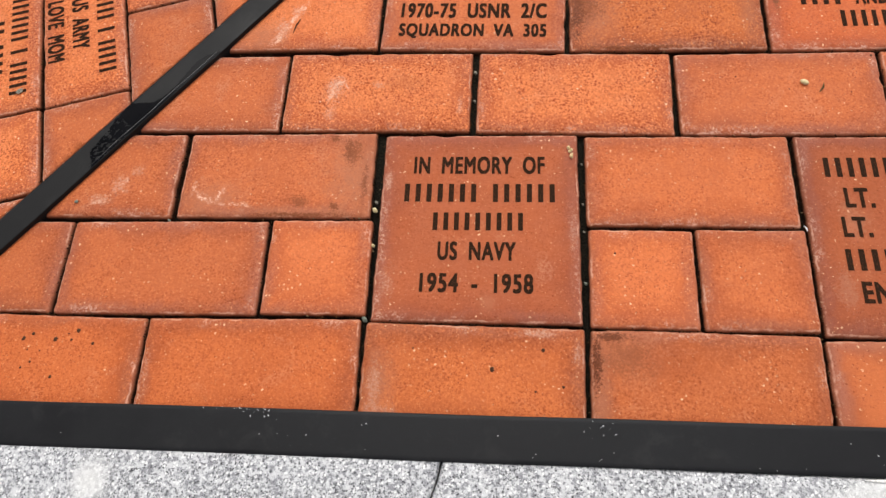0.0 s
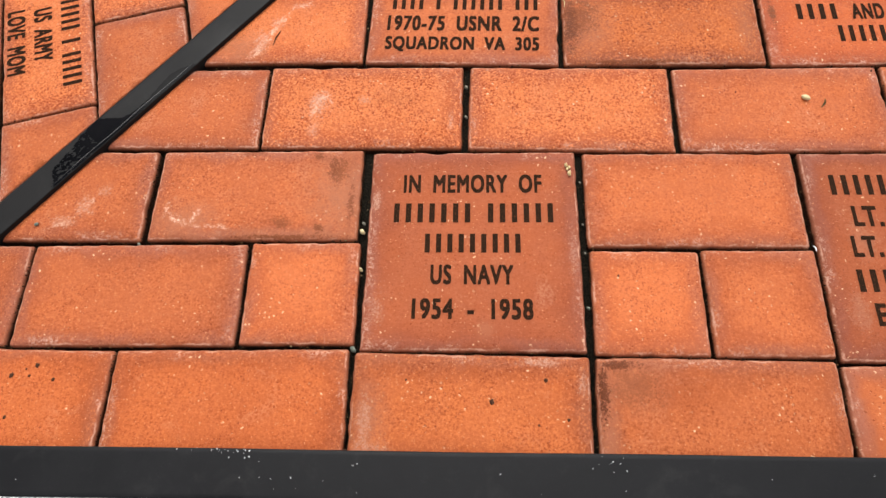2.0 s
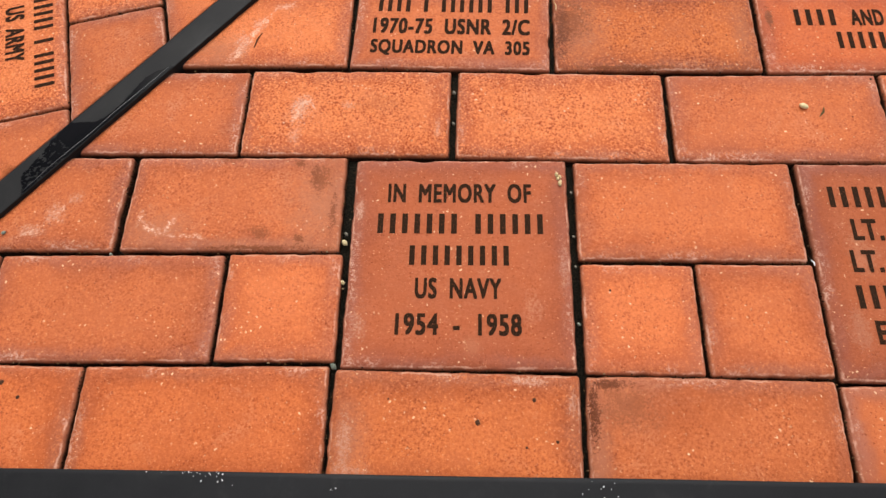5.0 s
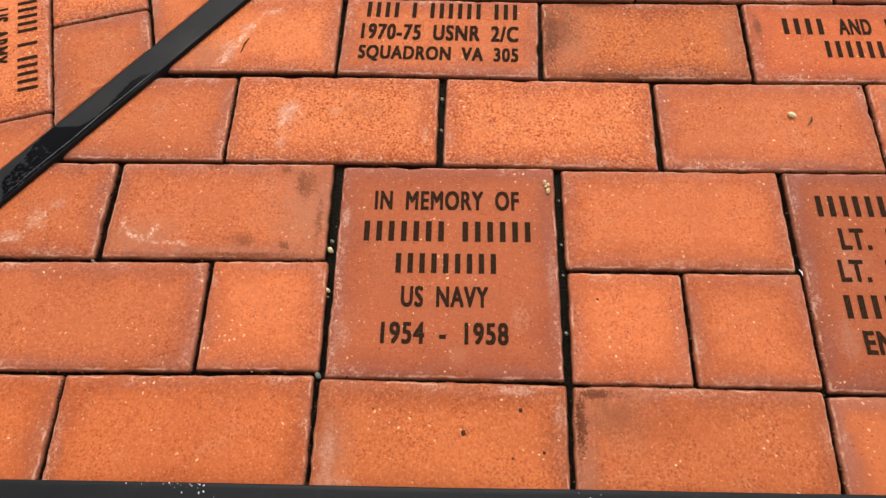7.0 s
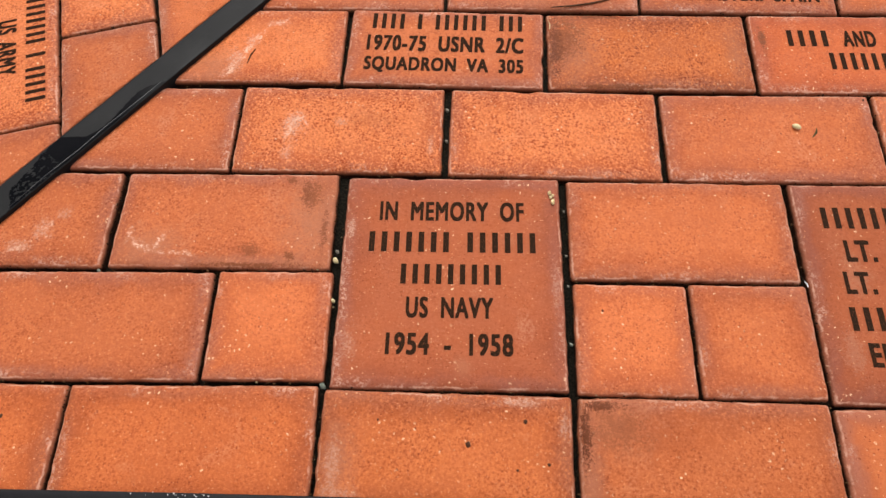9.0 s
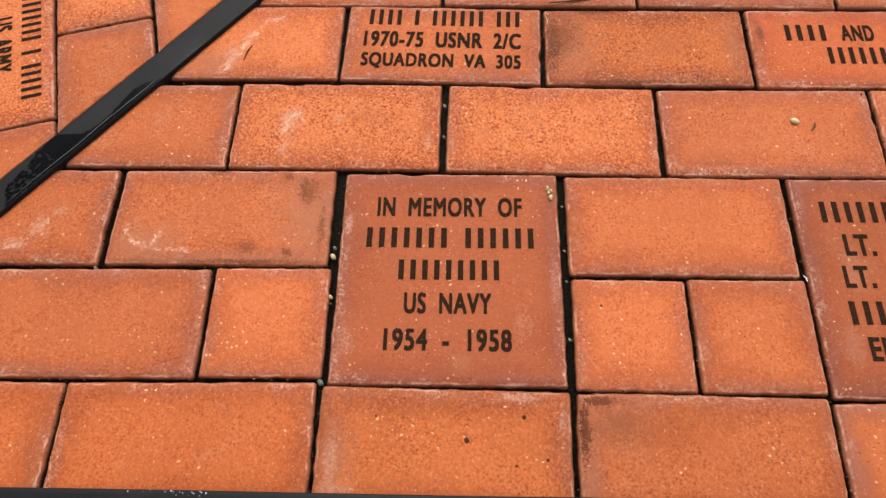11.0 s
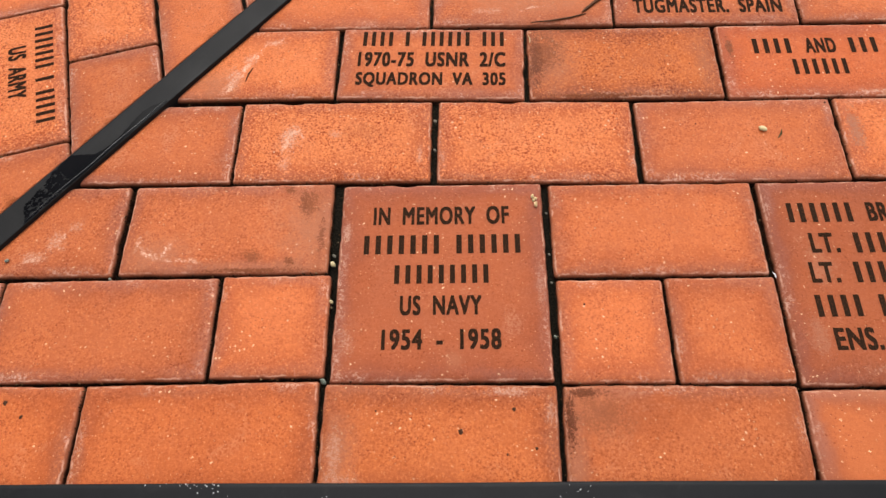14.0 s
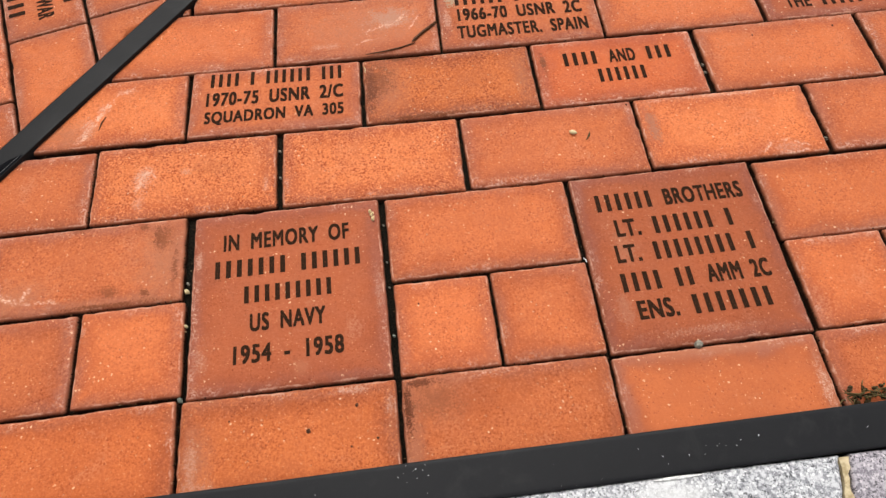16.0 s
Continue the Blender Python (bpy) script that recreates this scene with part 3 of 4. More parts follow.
# row F, along the edging
lay(-0.4360, -0.2250, -0.1045, -0.0045, "deep", -0.3)
f1 = lay(-0.2215, -0.0095, -0.1035, -0.0026, "deep", 1.2)
f2 = lay(-0.0055, 0.2012, -0.1040, -0.0040, "ends", -0.4)
f3 = lay(0.2055, 0.4110, -0.1055, -0.0050, "sooty", -0.3)
f4 = lay(0.4140, 0.6205, -0.1095, -0.0085, "smooth", 0.3)
lay(0.6240, 0.8310, -0.1065, -0.0055, "dull", 0.2)
lay(0.8350, 1.0420, -0.1060, -0.0050, "orange")
# row E
lay(-0.5390, -0.3300, -0.0005, 0.0990, "dull", sawn=True)
lay(-0.3265, -0.1165, 0.0005, 0.1005, "dull", 0.8, worn=1.3)
lay(-0.1125, -0.0075, 0.0040, 0.1035, "orange", 0.6)
s1 = lay(0.2075, 0.3070, -0.0015, 0.0970, "orange", -0.2)
lay(0.3105, 0.4125, -0.0015, 0.0985, "orange", 0.3)
lay(0.6300, 0.7345, -0.0020, 0.0985, "orange", 0.4)
lay(0.7385, 0.8430, -0.0020, 0.0985, "orange")
# row D and the square bricks that fill rows D and E
lay(-0.4330, -0.2250, 0.1055, 0.2055, "corner", sawn=True)
lay(-0.2190, -0.0125, 0.1070, 0.2065, "watermark", 0.4, worn=1.2)
memory_brick = lay(-0.0020, 0.1995, 0.0000, 0.2045, "plaque", 0.3, label=SQUARE, worn=0.7)
lay(0.2065, 0.4095, 0.1025, 0.2030, "orange", 0.1)
brothers_brick = lay(0.4155, 0.6225, -0.0040, 0.2030, "brothers", 0.3, label=SQUARE, worn=0.7)
lay(0.6275, 0.8370, 0.1010, 0.2010, "orange", 0.4)
lay(0.8410, 1.0480, 0.1010, 0.2010, "dull")
lay(0.8470, 1.0540, -0.0020, 0.0985, "orange")
# row C
lay(-0.3310, -0.1235, 0.2115, 0.3105, "dull", sawn=True)
lay(-0.1205, 0.0865, 0.2110, 0.3120, "swirl", -0.2)
lay(0.0935, 0.3000, 0.2080, 0.3095, "bright", -0.9)
c3 = lay(0.3050, 0.5125, 0.2065, 0.3070, "dull", 0.2)
lay(0.5160, 0.7240, 0.2085, 0.3070, "chipped", -0.4)
lay(0.7300, 0.9370, 0.2080, 0.3075, "dull")
lay(0.9410, 1.1480, 0.2080, 0.3075, "orange")
# row B
lay(-0.2310, -0.0230, 0.3200, 0.4185, "streak", sawn=True)
squadron_brick = lay(-0.0185, 0.1895, 0.3165, 0.4175, "dull", -1.6, label=ENGRAVED)
b2 = lay(0.1940, 0.4040, 0.3135, 0.4135, "stained", -0.2)
and_brick = lay(0.4085, 0.6145, 0.3110, 0.4130, "marked", -0.3, label=ENGRAVED)
b4 = lay(0.6220, 0.8340, 0.3115, 0.4145, "orange", 0.4)
lay(0.8400, 1.0470, 0.3120, 0.4150, "dull")
# row A
lay(-0.1260, 0.0825, 0.4215, 0.5235, "orange", -0.4, sawn=True)
lay(0.0870, 0.2955, 0.4215, 0.5235, "limed", -0.8)
tug_brick = lay(0.2990, 0.5080, 0.4190, 0.5220, "lichen", -1.1, label="dull orange engraved brick with black letters")
lay(0.5110, 0.7190, 0.4185, 0.5215, "orange", -0.5)
the_brick = lay(0.7250, 0.9320, 0.4170, 0.5200, "red", label="dark red engraved brick with black letters")
lay(0.9370, 1.1440, 0.4170, 0.5200, "orange")
# row Z, at the far side
for x in (-0.235, -0.023, 0.189, 0.401, 0.613, 0.825):
    lay(x, x + 0.207, 0.5275, 0.6285, "orange" if x < 0.3 else "dull", -0.4, sawn=x < 0)
for x in (-0.129, 0.083, 0.295, 0.507, 0.719, 0.931):
    lay(x, x + 0.207, 0.6335, 0.7345, "dull" if x < 0.2 else "orange", -0.3, sawn=x < 0)

# the turned field beyond the bar: columns, each with its own first joint
FIELD = 15.5
turned = {}
for name, u0, u1, joint, tones in (
    ("far", -0.538, -0.436, 0.450, ("dull", "orange", "orange")),
    ("outer", -0.432, -0.331, 0.343, ("orange", "bright", "orange")),
    ("name", -0.327, -0.2262, 0.340, ("dull", "bright", "orange")),
    ("plain", -0.2235, -0.1200, 0.4535, ("dull", "bright", "dull")),
    ("war", -0.1160, -0.0160, 0.5555, ("orange", "dull", "orange")),
    ("last", -0.0110, 0.0900, 0.5600, ("dull", "dull", "orange")),
):
    for k, tone in enumerate(tones):
        low = joint + (k - 1) * 0.2085 + 0.002
        if name == "outer" and k == 0:
            lay(u0, u1, low + 0.096, joint - 0.002, "bright", field=FIELD, sawn=True)
            lay(u0, u1, low - 0.112, low + 0.091, "dull", field=FIELD, sawn=True)
            continue
        turned[name, k] = lay(u0, u1, low, low + 0.2045, tone, random.Random(k + len(bricks)).uniform(-0.4, 0.4), field=FIELD, sawn=True,
                              label=ENGRAVED if (name, k) in (("name", 1), ("outer", 1), ("war", 1)) else "")


# the paving goes on beyond: plain bricks in one mesh for each field
def block(bm, rim, m, w, d):
    """A chamfered block, top at z = 0."""
    c, rows = 0.0015, []
    for inset, z, r in ((0.0, -0.05, 0.0), (0.0, -c, 0.0), (c, 0.0, 0.003), (0.02, 0.0, 0.02)):
        row = [bm.verts.new(m @ Vector((sx * (w / 2 - inset), sy * (d / 2 - inset), z))) for sx, sy in ((-1, -1), (1, -1), (1, 1), (-1, 1))]
        for v in row:
            v[rim] = r
        rows.append(row)
    for a, b in zip(rows, rows[1:]):
        for k in range(4):
            bm.faces.new((a[k], a[(k + 1) % 4], b[(k + 1) % 4], b[k]))
    bm.faces.new(rows[-1])


def beyond_bar(q):
    return (q - BAR_AT).dot(bar_side)


def trim_to_bed(bm):
    for place, way in (((WEST + 0.004, 0, 0), (-1, 0, 0)), ((EAST - 0.004, 0, 0), (1, 0, 0)), ((0, NORTH - 0.004, 0), (0, 1, 0)), ((0, -0.1045, 0), (0, -1, 0))):
        cut(bm, Vector(place), Vector(way))


rest = bmesh.new()
rim = rest.verts.layers.float.new("rim")
ends = (1.0445, 1.0565, 1.0505, 1.1505, 1.0495, 1.1465, 1.0345, 1.1405)
for j in range(14):
    y = -0.0545 + 0.106 * j
    x = ends[j] + 0.1035 if j < 8 else -0.50 + (0.106 if j % 2 else 0)
    while x < EAST + 0.11:
        q = Vector((x, y, 0))
        if beyond_bar(q) > -0.10:
            block(rest, rim, Matrix.Translation(q), 0.208, 0.102)
        x += 0.2125
block(rest, rim, Matrix.Translation((-0.5435, -0.0545, 0)), 0.208, 0.102)
cut(rest, BAR_AT + bar_side * 0.006, -bar_side)
trim_to_bed(rest)
tagged(part("far_bricks", rest, CLAY["orange"], pavement, smooth=False), kind="stuff")

rest = bmesh.new()
rim = rest.verts.layers.float.new("rim")
columns = {}
for (name, k), ob in turned.items():
    u = pose(0, 0, 0, 0, 0, -FIELD) @ ob.matrix_basis.translation
    middle, low, high = columns.get(name, (u.x, 9, -9))
    columns[name] = (middle, min(low, u.y - 0.104), max(high, u.y + 0.104))
middle, low, high = columns["outer"]
columns["outer"] = (middle, low - 0.2085 - 0.1125, high)
for k in range(1, 11):
    columns["west", k] = (-0.487 - 0.1045 * k, 0.343 if k % 2 else 0.447, 0.343 if k % 2 else 0.447)
    columns["east", k] = (0.0395 + 0.1045 * k, 0.66 if k % 2 else 0.556, 0.66 if k % 2 else 0.556)
for u, low, high in columns.values():
    for v in [high + 0.1045 + 0.2085 * k for k in range(7)] + [low - 0.1045 - 0.2085 * k for k in range(6)]:
        m = pose(0, 0, 0, 0, 0, FIELD) @ Matrix.Translation((u, v, 0))
        q = m.translation
        if WEST - 0.11 < q.x < EAST and -0.21 < q.y < NORTH + 0.11 and beyond_bar(q) < 0.09:
            block(rest, rim, m, 0.1005, 0.2045)
cut(rest, BAR_AT - bar_side * 0.006, bar_side)
trim_to_bed(rest)
tagged(part("far_bricks", rest, CLAY["orange"], pavement, smooth=False), kind="stuff")


# ---- inscriptions, each in the brick's own metres ----
def line(brick, tokens, x0, x1, y, cap=0.0215):
    c = brick.matrix_basis.translation
    inscribe(brick, tokens, x0 - c.x, x1 - c.x, y - c.y, cap)


line(memory_brick, ["IN MEMORY OF"], 0.0300, 0.1670, 0.1680, 0.0205)
line(memory_brick, [7, 6], 0.0200, 0.1790, 0.1360, 0.0205)
line(memory_brick, [9], 0.0510, 0.1470, 0.1040, 0.0195)
line(memory_brick, ["US NAVY"], 0.0590, 0.1380, 0.0720, 0.0200)
line(memory_brick, ["1954 - 1958"], 0.0430, 0.1550, 0.0385, 0.0200)
line(squadron_brick, [4, 1, 6, 3], 0.0030, 0.1700, 0.4010)
line(squadron_brick, ["1970-75 USNR 2/C"], 0.0010, 0.1700, 0.3705)
line(squadron_brick, ["SQUADRON VA 305"], 0.0005, 0.1700, 0.3410)
line(and_brick, [4, "AND", 3], 0.4430, 0.5850, 0.3810)
line(and_brick, [6], 0.4820, 0.5460, 0.3510)
line(brothers_brick, [6, "BROTHERS"], 0.4360, 0.6050, 0.1675)
line(brothers_brick, ["LT.", 6, 1], 0.4520, 0.5850, 0.1340)
line(brothers_brick, ["LT.", 8, 1], 0.4450, 0.5990, 0.1030)
line(brothers_brick, [4, 2, "AMM 2C"], 0.4410, 0.6030, 0.0695)
line(brothers_brick, ["ENS.", 7], 0.4520, 0.5950, 0.0375)
line(tug_brick, [6, 1, 6], 0.3200, 0.4900, 0.5040)
line(tug_brick, ["1966-70 USNR 2C"], 0.3230, 0.4890, 0.4755, 0.0225)
line(tug_brick, ["TUGMASTER. SPAIN"], 0.3200, 0.4920, 0.4445, 0.0225)
line(the_brick, ["THE", 5], 0.7540, 0.8600, 0.4440)


def turned_line(brick, tokens, u, v0, v1, cap=0.021):
    """A line that runs along the turned brick's length, read from its far end."""
    c = pose(0, 0, 0, 0, 0, -FIELD) @ brick.matrix_basis.translation
    inscribe(brick, tokens, c.y - v1, c.y - v0, u - c.x, cap, -90)


a = turned["name", 1]
turned_line(a, [7, 1, 5], -0.2490, 0.3685, 0.5200)
turned_line(a, ["US ARMY"], -0.2800, 0.4122, 0.4934)
turned_line(a, ["LOVE MOM"], -0.3105, 0.4010, 0.4980)
a = turned["outer", 1]
turned_line(a, [7, 1, 5], -0.3560, 0.3660, 0.5180)
turned_line(a, [2, 4], -0.3860, 0.4000, 0.4880)
a = turned["war", 1]
turned_line(a, [8], -0.0990, 0.5940, 0.7260)
turned_line(a, [5, "WAR"], -0.0630, 0.5790, 0.7060)
turned_line(a, [9], -0.0280, 0.5980, 0.7180)


# ---- steel edging ----
def flat_bar(name, length, breadth, height, low, material, label, m):
    """A flat steel bar along x with rounded arrises and slightly wavering edges."""
    bm = bmesh.new()
    h = breadth / 2
    rib = [(-h, low), (-h, height - 0.0010), (-h + 0.0003, height - 0.0003), (-h + 0.0010, height)]
    rib += [(y, height) for y in np.linspace(-h + 0.0010, h - 0.0010, 12)[1:-1]]
    rib += [(h - 0.0010, height), (h - 0.0003, height - 0.0003), (h, height - 0.0010), (h, low)]
    count = int(length / 0.0025)
    rows = []
    for i in range(count + 1):
        x = -length / 2 + length * i / count
        wave = noise.noise(Vector((x * 5, 1.3, length))) * 0.0007
        sag = noise.noise(Vector((x * 7, 8.3, length))) * 0.0004
        row = []
        for y, z in rib:
            row.append(bm.verts.new((x, y + wave, z + (sag if z > 0 else 0))))
        rows.append(row)
    for p, q in zip(rows, rows[1:]):
        for j in range(len(rib) - 1):
            bm.faces.new((p[j + 1], p[j], q[j], q[j + 1]))
    bm.faces.new(rows[0])
    bm.faces.new(list(reversed(rows[-1])))
    return tagged(part(name, bm, material, at=m), label, "metal edging")


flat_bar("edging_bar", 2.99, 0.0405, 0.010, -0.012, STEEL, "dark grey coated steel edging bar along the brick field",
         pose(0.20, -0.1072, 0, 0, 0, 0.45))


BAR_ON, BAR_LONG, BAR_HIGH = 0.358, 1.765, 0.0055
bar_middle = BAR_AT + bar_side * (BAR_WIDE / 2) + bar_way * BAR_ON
bar = flat_bar("edging_bar", BAR_LONG, BAR_WIDE, BAR_HIGH, -0.012, PALE_STEEL, "dark grey coated steel bar, wet, with a dark reflection painted on it",
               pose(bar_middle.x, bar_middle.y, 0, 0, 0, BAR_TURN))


def reflection_patch():
    """A dark reflection on the wet bar, drawn as a ragged patch broken by dried dirt at its lower end."""
    stations = (-0.190, -0.182, -0.172, -0.150, -0.122, -0.103, -0.094, -0.085, -0.066, -0.040, -0.018, -0.006, 0.004, 0.013)
    reach = (-0.020, -0.012, 0.003, 0.006, 0.013, 0.0150, 0.004, -0.0055, -0.0100, -0.0065, -0.0025, -0.0055, -0.0110, -0.0160)
    step, half = 0.0006, BAR_WIDE / 2
    bm, grid = bmesh.new(), {}

    def corner(i, j):
        if (i, j) not in grid:
            x, y = i * step - BAR_ON, j * step
            wave = noise.noise(Vector((x * 5, 1.3, BAR_LONG))) * 0.0007
            sag = noise.noise(Vector((x * 7, 8.3, BAR_LONG))) * 0.0004
            drop = max(0.0, abs(y) - half + 0.0010) ** 2 * 300
            grid[i, j] = bm.verts.new((x, y + wave, BAR_HIGH + sag + 0.0003 - drop))
        return grid[i, j]

    for i in range(int(-0.19 / step), int(0.015 / step)):
        for j in range(int((-half + 0.0006) / step), int((half - 0.0008) / step)):
            x, y = i * step, j * step
            inside = float(np.interp(x, stations, reach)) - y + 0.0016 * noise.noise(Vector((x * 160, y * 160, 2.0)))
            dried = x < -0.118 and noise.noise(Vector((x * 230, y * 310, 7.0))) + 0.6 * noise.noise(Vector((x * 640, y * 640, 9.0))) > (0.42 if x > -0.140 else 0.14)
            if inside > 0 and not dried:
                bm.faces.new((corner(i, j), corner(i + 1, j), corner(i + 1, j + 1), corner(i, j + 1)))
    return bm


part("reflection_patch", reflection_patch(), DARK_REFLECTION, bar, "dark reflection painted as a glossy patch on the wet bar")


def rod(points, radii, sides=8):
    """A tapering stem through a few places."""
    bm = bmesh.new()
    pts = [Vector(q) for q in points]
    loops = []
    for i, q in enumerate(pts):
        way = (pts[min(i + 1, len(pts) - 1)] - pts[max(i - 1, 0)]).normalized()
        side = way.cross(Vector((0, 0, 1))).normalized()
        up = side.cross(way)
        loops.append([bm.verts.new(q + (side * math.cos(k * math.tau / sides) + up * math.sin(k * math.tau / sides)) * radii[i]) for k in range(sides)])
    for a, b in zip(loops, loops[1:]):
        for k in range(sides):
            bm.faces.new((a[k], a[(k + 1) % sides], b[(k + 1) % sides], b[k]))
    bm.faces.new(loops[0])
    bm.faces.new(list(reversed(loops[-1])))
    return bm


# thin glossy rod added near the bar's lower edge for its bright highlight
highlight = [(x - BAR_ON, -BAR_WIDE / 2 + 0.0040 + 0.0010 * noise.noise(Vector((x * 25, 3.0, 0))), BAR_HIGH + 0.0002) for x in np.linspace(-0.185, 0.010, 60)]
part("highlight_rod", rod(highlight, [0.0007 * math.sin(math.pi * (i + 0.5) / 60) ** 0.4 for i in range(60)]), HIGHLIGHT, bar, "thin glossy rod added for the bright highlight along the wet edge")


# ---- granite border ----
border = bmesh.new()
bmesh.ops.create_cube(border, size=1, matrix=Matrix.Translation((0.20, -0.330, -0.03)) @ Matrix.Diagonal((2.996, 0.40, 0.02, 1)))
border = tagged(part("pavement_granite_border", border, MORTAR, smooth=False), "border of pale speckled granite slabs beside the steel edging", "granite border", kind="structure")


def slab(x0, x1, seed, skew, material):
    bm = brick_mesh(x1 - x0, 0.40, seed, thick=0.03, worn=0.5)
    half = (x1 - x0) / 2
    for v in bm.verts:
        if abs(abs(v.co.x) - half) < 0.02:
            ragged = noise.noise(Vector((1.0, v.co.y * 70, 3.0))) * 0.0022 + noise.noise(Vector((1.0, v.co.y * 240, 9.0))) * 0.0012
            v.co.x += ragged
        v.co.x += skew * v.co.y
    for side in (-1, 1):
        cut(bm, Vector((0.20 + side * 1.498 - (x0 + x1) / 2, 0, 0)), Vector((side, 0, 0)))
    return part("slab", bm, material, border, at=pose((x0 + x1) / 2, -0.3255, 0.0088))


slab(-1.45, 0.0215, 201, 0.27, GRANITE)
slab(0.0232, 0.5405, 202, 0.27, GRANITE)
slab(0.5500, 1.85, 203, 0.27, DARK_GRANITE)
bm = bmesh.new()
bmesh.ops.create_cube(bm, size=1, matrix=Matrix.Diagonal((0.0072, 0.399, 0.02, 1)))
bmesh.ops.subdivide_edges(bm, edges=[e for e in bm.edges if e.calc_length() > 0.3], cuts=80)
for v in bm.verts:
    v.co.x += 0.27 * v.co.y + 0.0032 * noise.noise(Vector((v.co.x * 100, v.co.y * 130, 1.0)))
part("mortar_joint", bm, MORTAR, border, "crumbling yellowish mortar", pose(0.5440, -0.3275, -0.0022), smooth=False)


# ---- loose things ----
def stone_mesh(length, breadth, height, seed, rough=0.12):
    bm = bmesh.new()
    bmesh.ops.create_icosphere(bm, subdivisions=3, radius=1)
    for v in bm.verts:
        f = 1 + rough * noise.noise(v.co * 1.6 + Vector((seed, 0, 0))) + rough * 0.4 * noise.noise(v.co * 4 + Vector((0, seed, 0)))
        v.co = Vector((v.co.x * length / 2, v.co.y * breadth / 2, v.co.z * height / 2)) * f
    low = min(v.co.z for v in bm.verts)
    for v in bm.verts:
        v.co.z -= low
    return bm


def pebble(x, y, z, size, turn, material, label, group="", seed=0.0, rough=0.12):
    bm = stone_mesh(size[0], size[1], size[2], seed + x * 30, rough)
    return tagged(part("pebble", bm, material, at=pose(x, y, z, 0, 0, turn)), label, "pebble", group)


pebble(0.4335, 0.2672, 0.0002, (0.0088, 0.0058, 0.0042), -25, PALE_STONE, "smooth cream oval pebble lying on a brick")
pebble(0.5030, -0.0055, -0.0042, (0.0088, 0.0078, 0.0075), 10, GREY_STONE, "rough grey pebble wedged in a joint", rough=0.3)
JOINT = "pebbles in the joints"
for x, y, size, material, label in (
    (-0.0082, 0.1180, 0.0060, PALE_STONE, "cream pebble stuck in a dark joint"),
    (-0.0072, 0.1265, 0.0040, GREY_STONE, "small grey pebble stuck in a dark joint"),
    (-0.0065, 0.0780, 0.0045, PALE_STONE, "small cream pebble stuck in a dark joint"),
    (-0.0078, 0.0010, 0.0062, GREEN_STONE, "greenish grey pebble stuck where four bricks meet"),
    (0.2032, 0.1720, 0.0027, GREY_STONE, "small grey pebble stuck in a dark joint"),
    (0.2034, 0.1260, 0.0027, GREY_STONE, "small grey pebble stuck in a dark joint"),
    (0.2038, 0.0960, 0.0026, GREY_STONE, "small grey pebble stuck in a dark joint"),
    (0.2040, 0.0420, 0.0036, GREEN_STONE, "small greenish pebble stuck in a dark joint"),
    (0.0900, 0.2880, 0.0046, GREY_STONE, "small grey pebble stuck in a dark joint"),
    (0.0903, 0.2500, 0.0040, GREY_STONE, "small grey pebble stuck in a dark joint"),
    (0.6180, 0.3560, 0.0046, GREY_STONE, "small grey pebble stuck in a dark joint"),
    (0.6175, 0.3430, 0.0044, GREY_STONE, "small grey pebble stuck in a dark joint"),
    (0.7265, 0.2260, 0.0050, GREY_STONE, "small grey pebble stuck in a dark joint"),
    (-0.2265, 0.1030, 0.0040, GREEN_STONE, "small greenish pebble stuck in a dark joint"),
):
    pebble(x, y, -0.0034 - size * 0.80, (size * 0.72, size * 1.1, size * 0.85), 40, material, label, JOINT, size * 900, 0.2)
pebble(-0.3315, 0.1215, 0.0002, (0.0042, 0.0036, 0.0024), 30, GREEN_STONE, "small greenish pebble lying on a brick")

pebble(-0.4395, 0.2630, 0.0004, (0.0080, 0.0062, 0.0026), 60, GREY_STONE, "flat grey lichen-covered pebble on an engraved brick", rough=0.35)

# crumbs on the square brick
for x, y, size in ((0.1895, 0.1885, 0.0042), (0.1925, 0.1862, 0.0036), (0.1905, 0.1842, 0.0032), (0.1930, 0.1812, 0.0030), (0.1922, 0.1785, 0.0044)):
    bm = stone_mesh(size, size * 0.8, size * 0.7, size * 3000, 0.5)
    tagged(part("crumb", bm, GOLDEN, at=pose(x, y, 0.0001, 0, 0, x * 9000)), "pale yellow crumb on a dark red square brick", "crumb", "crumbs on the square brick")


tagged(part("twig", rod([(0.200, 0.4225, 0.0010), (0.222, 0.4245, 0.0012), (0.245, 0.4285, 0.0014), (0.264, 0.4345, 0.0012)], [0.0005, 0.0009, 0.0010, 0.0006]), BARK),
       "thin dark curved twig lying across a brick", "twig")
tagged(part("twig", rod([(0.2600, 0.4370, 0.0016), (0.2640, 0.4405, 0.0018), (0.2760, 0.4520, 0.0020), (0.2945, 0.4665, 0.0022)], [0.0008, 0.0018, 0.0019, 0.0017]), BARK),
       "short thick broken twig lying on a brick", "twig")
tagged(part("twig", rod([(-0.1235, 0.3425, 0.0006), (-0.1215, 0.3530, 0.0010), (-0.1175, 0.3620, 0.0006)], [0.0004, 0.0007, 0.0004]), BARK),
       "tiny brown twig lying on a brick", "twig")
tagged(part("straw_sliver", rod([(0.4105, 0.1030, 0.0006), (0.4122, 0.1005, 0.0012), (0.4128, 0.0975, 0.0006)], [0.0004, 0.0007, 0.0004]), WHITE_GRIT),
       "tiny whitish straw sliver over a joint", "straw")
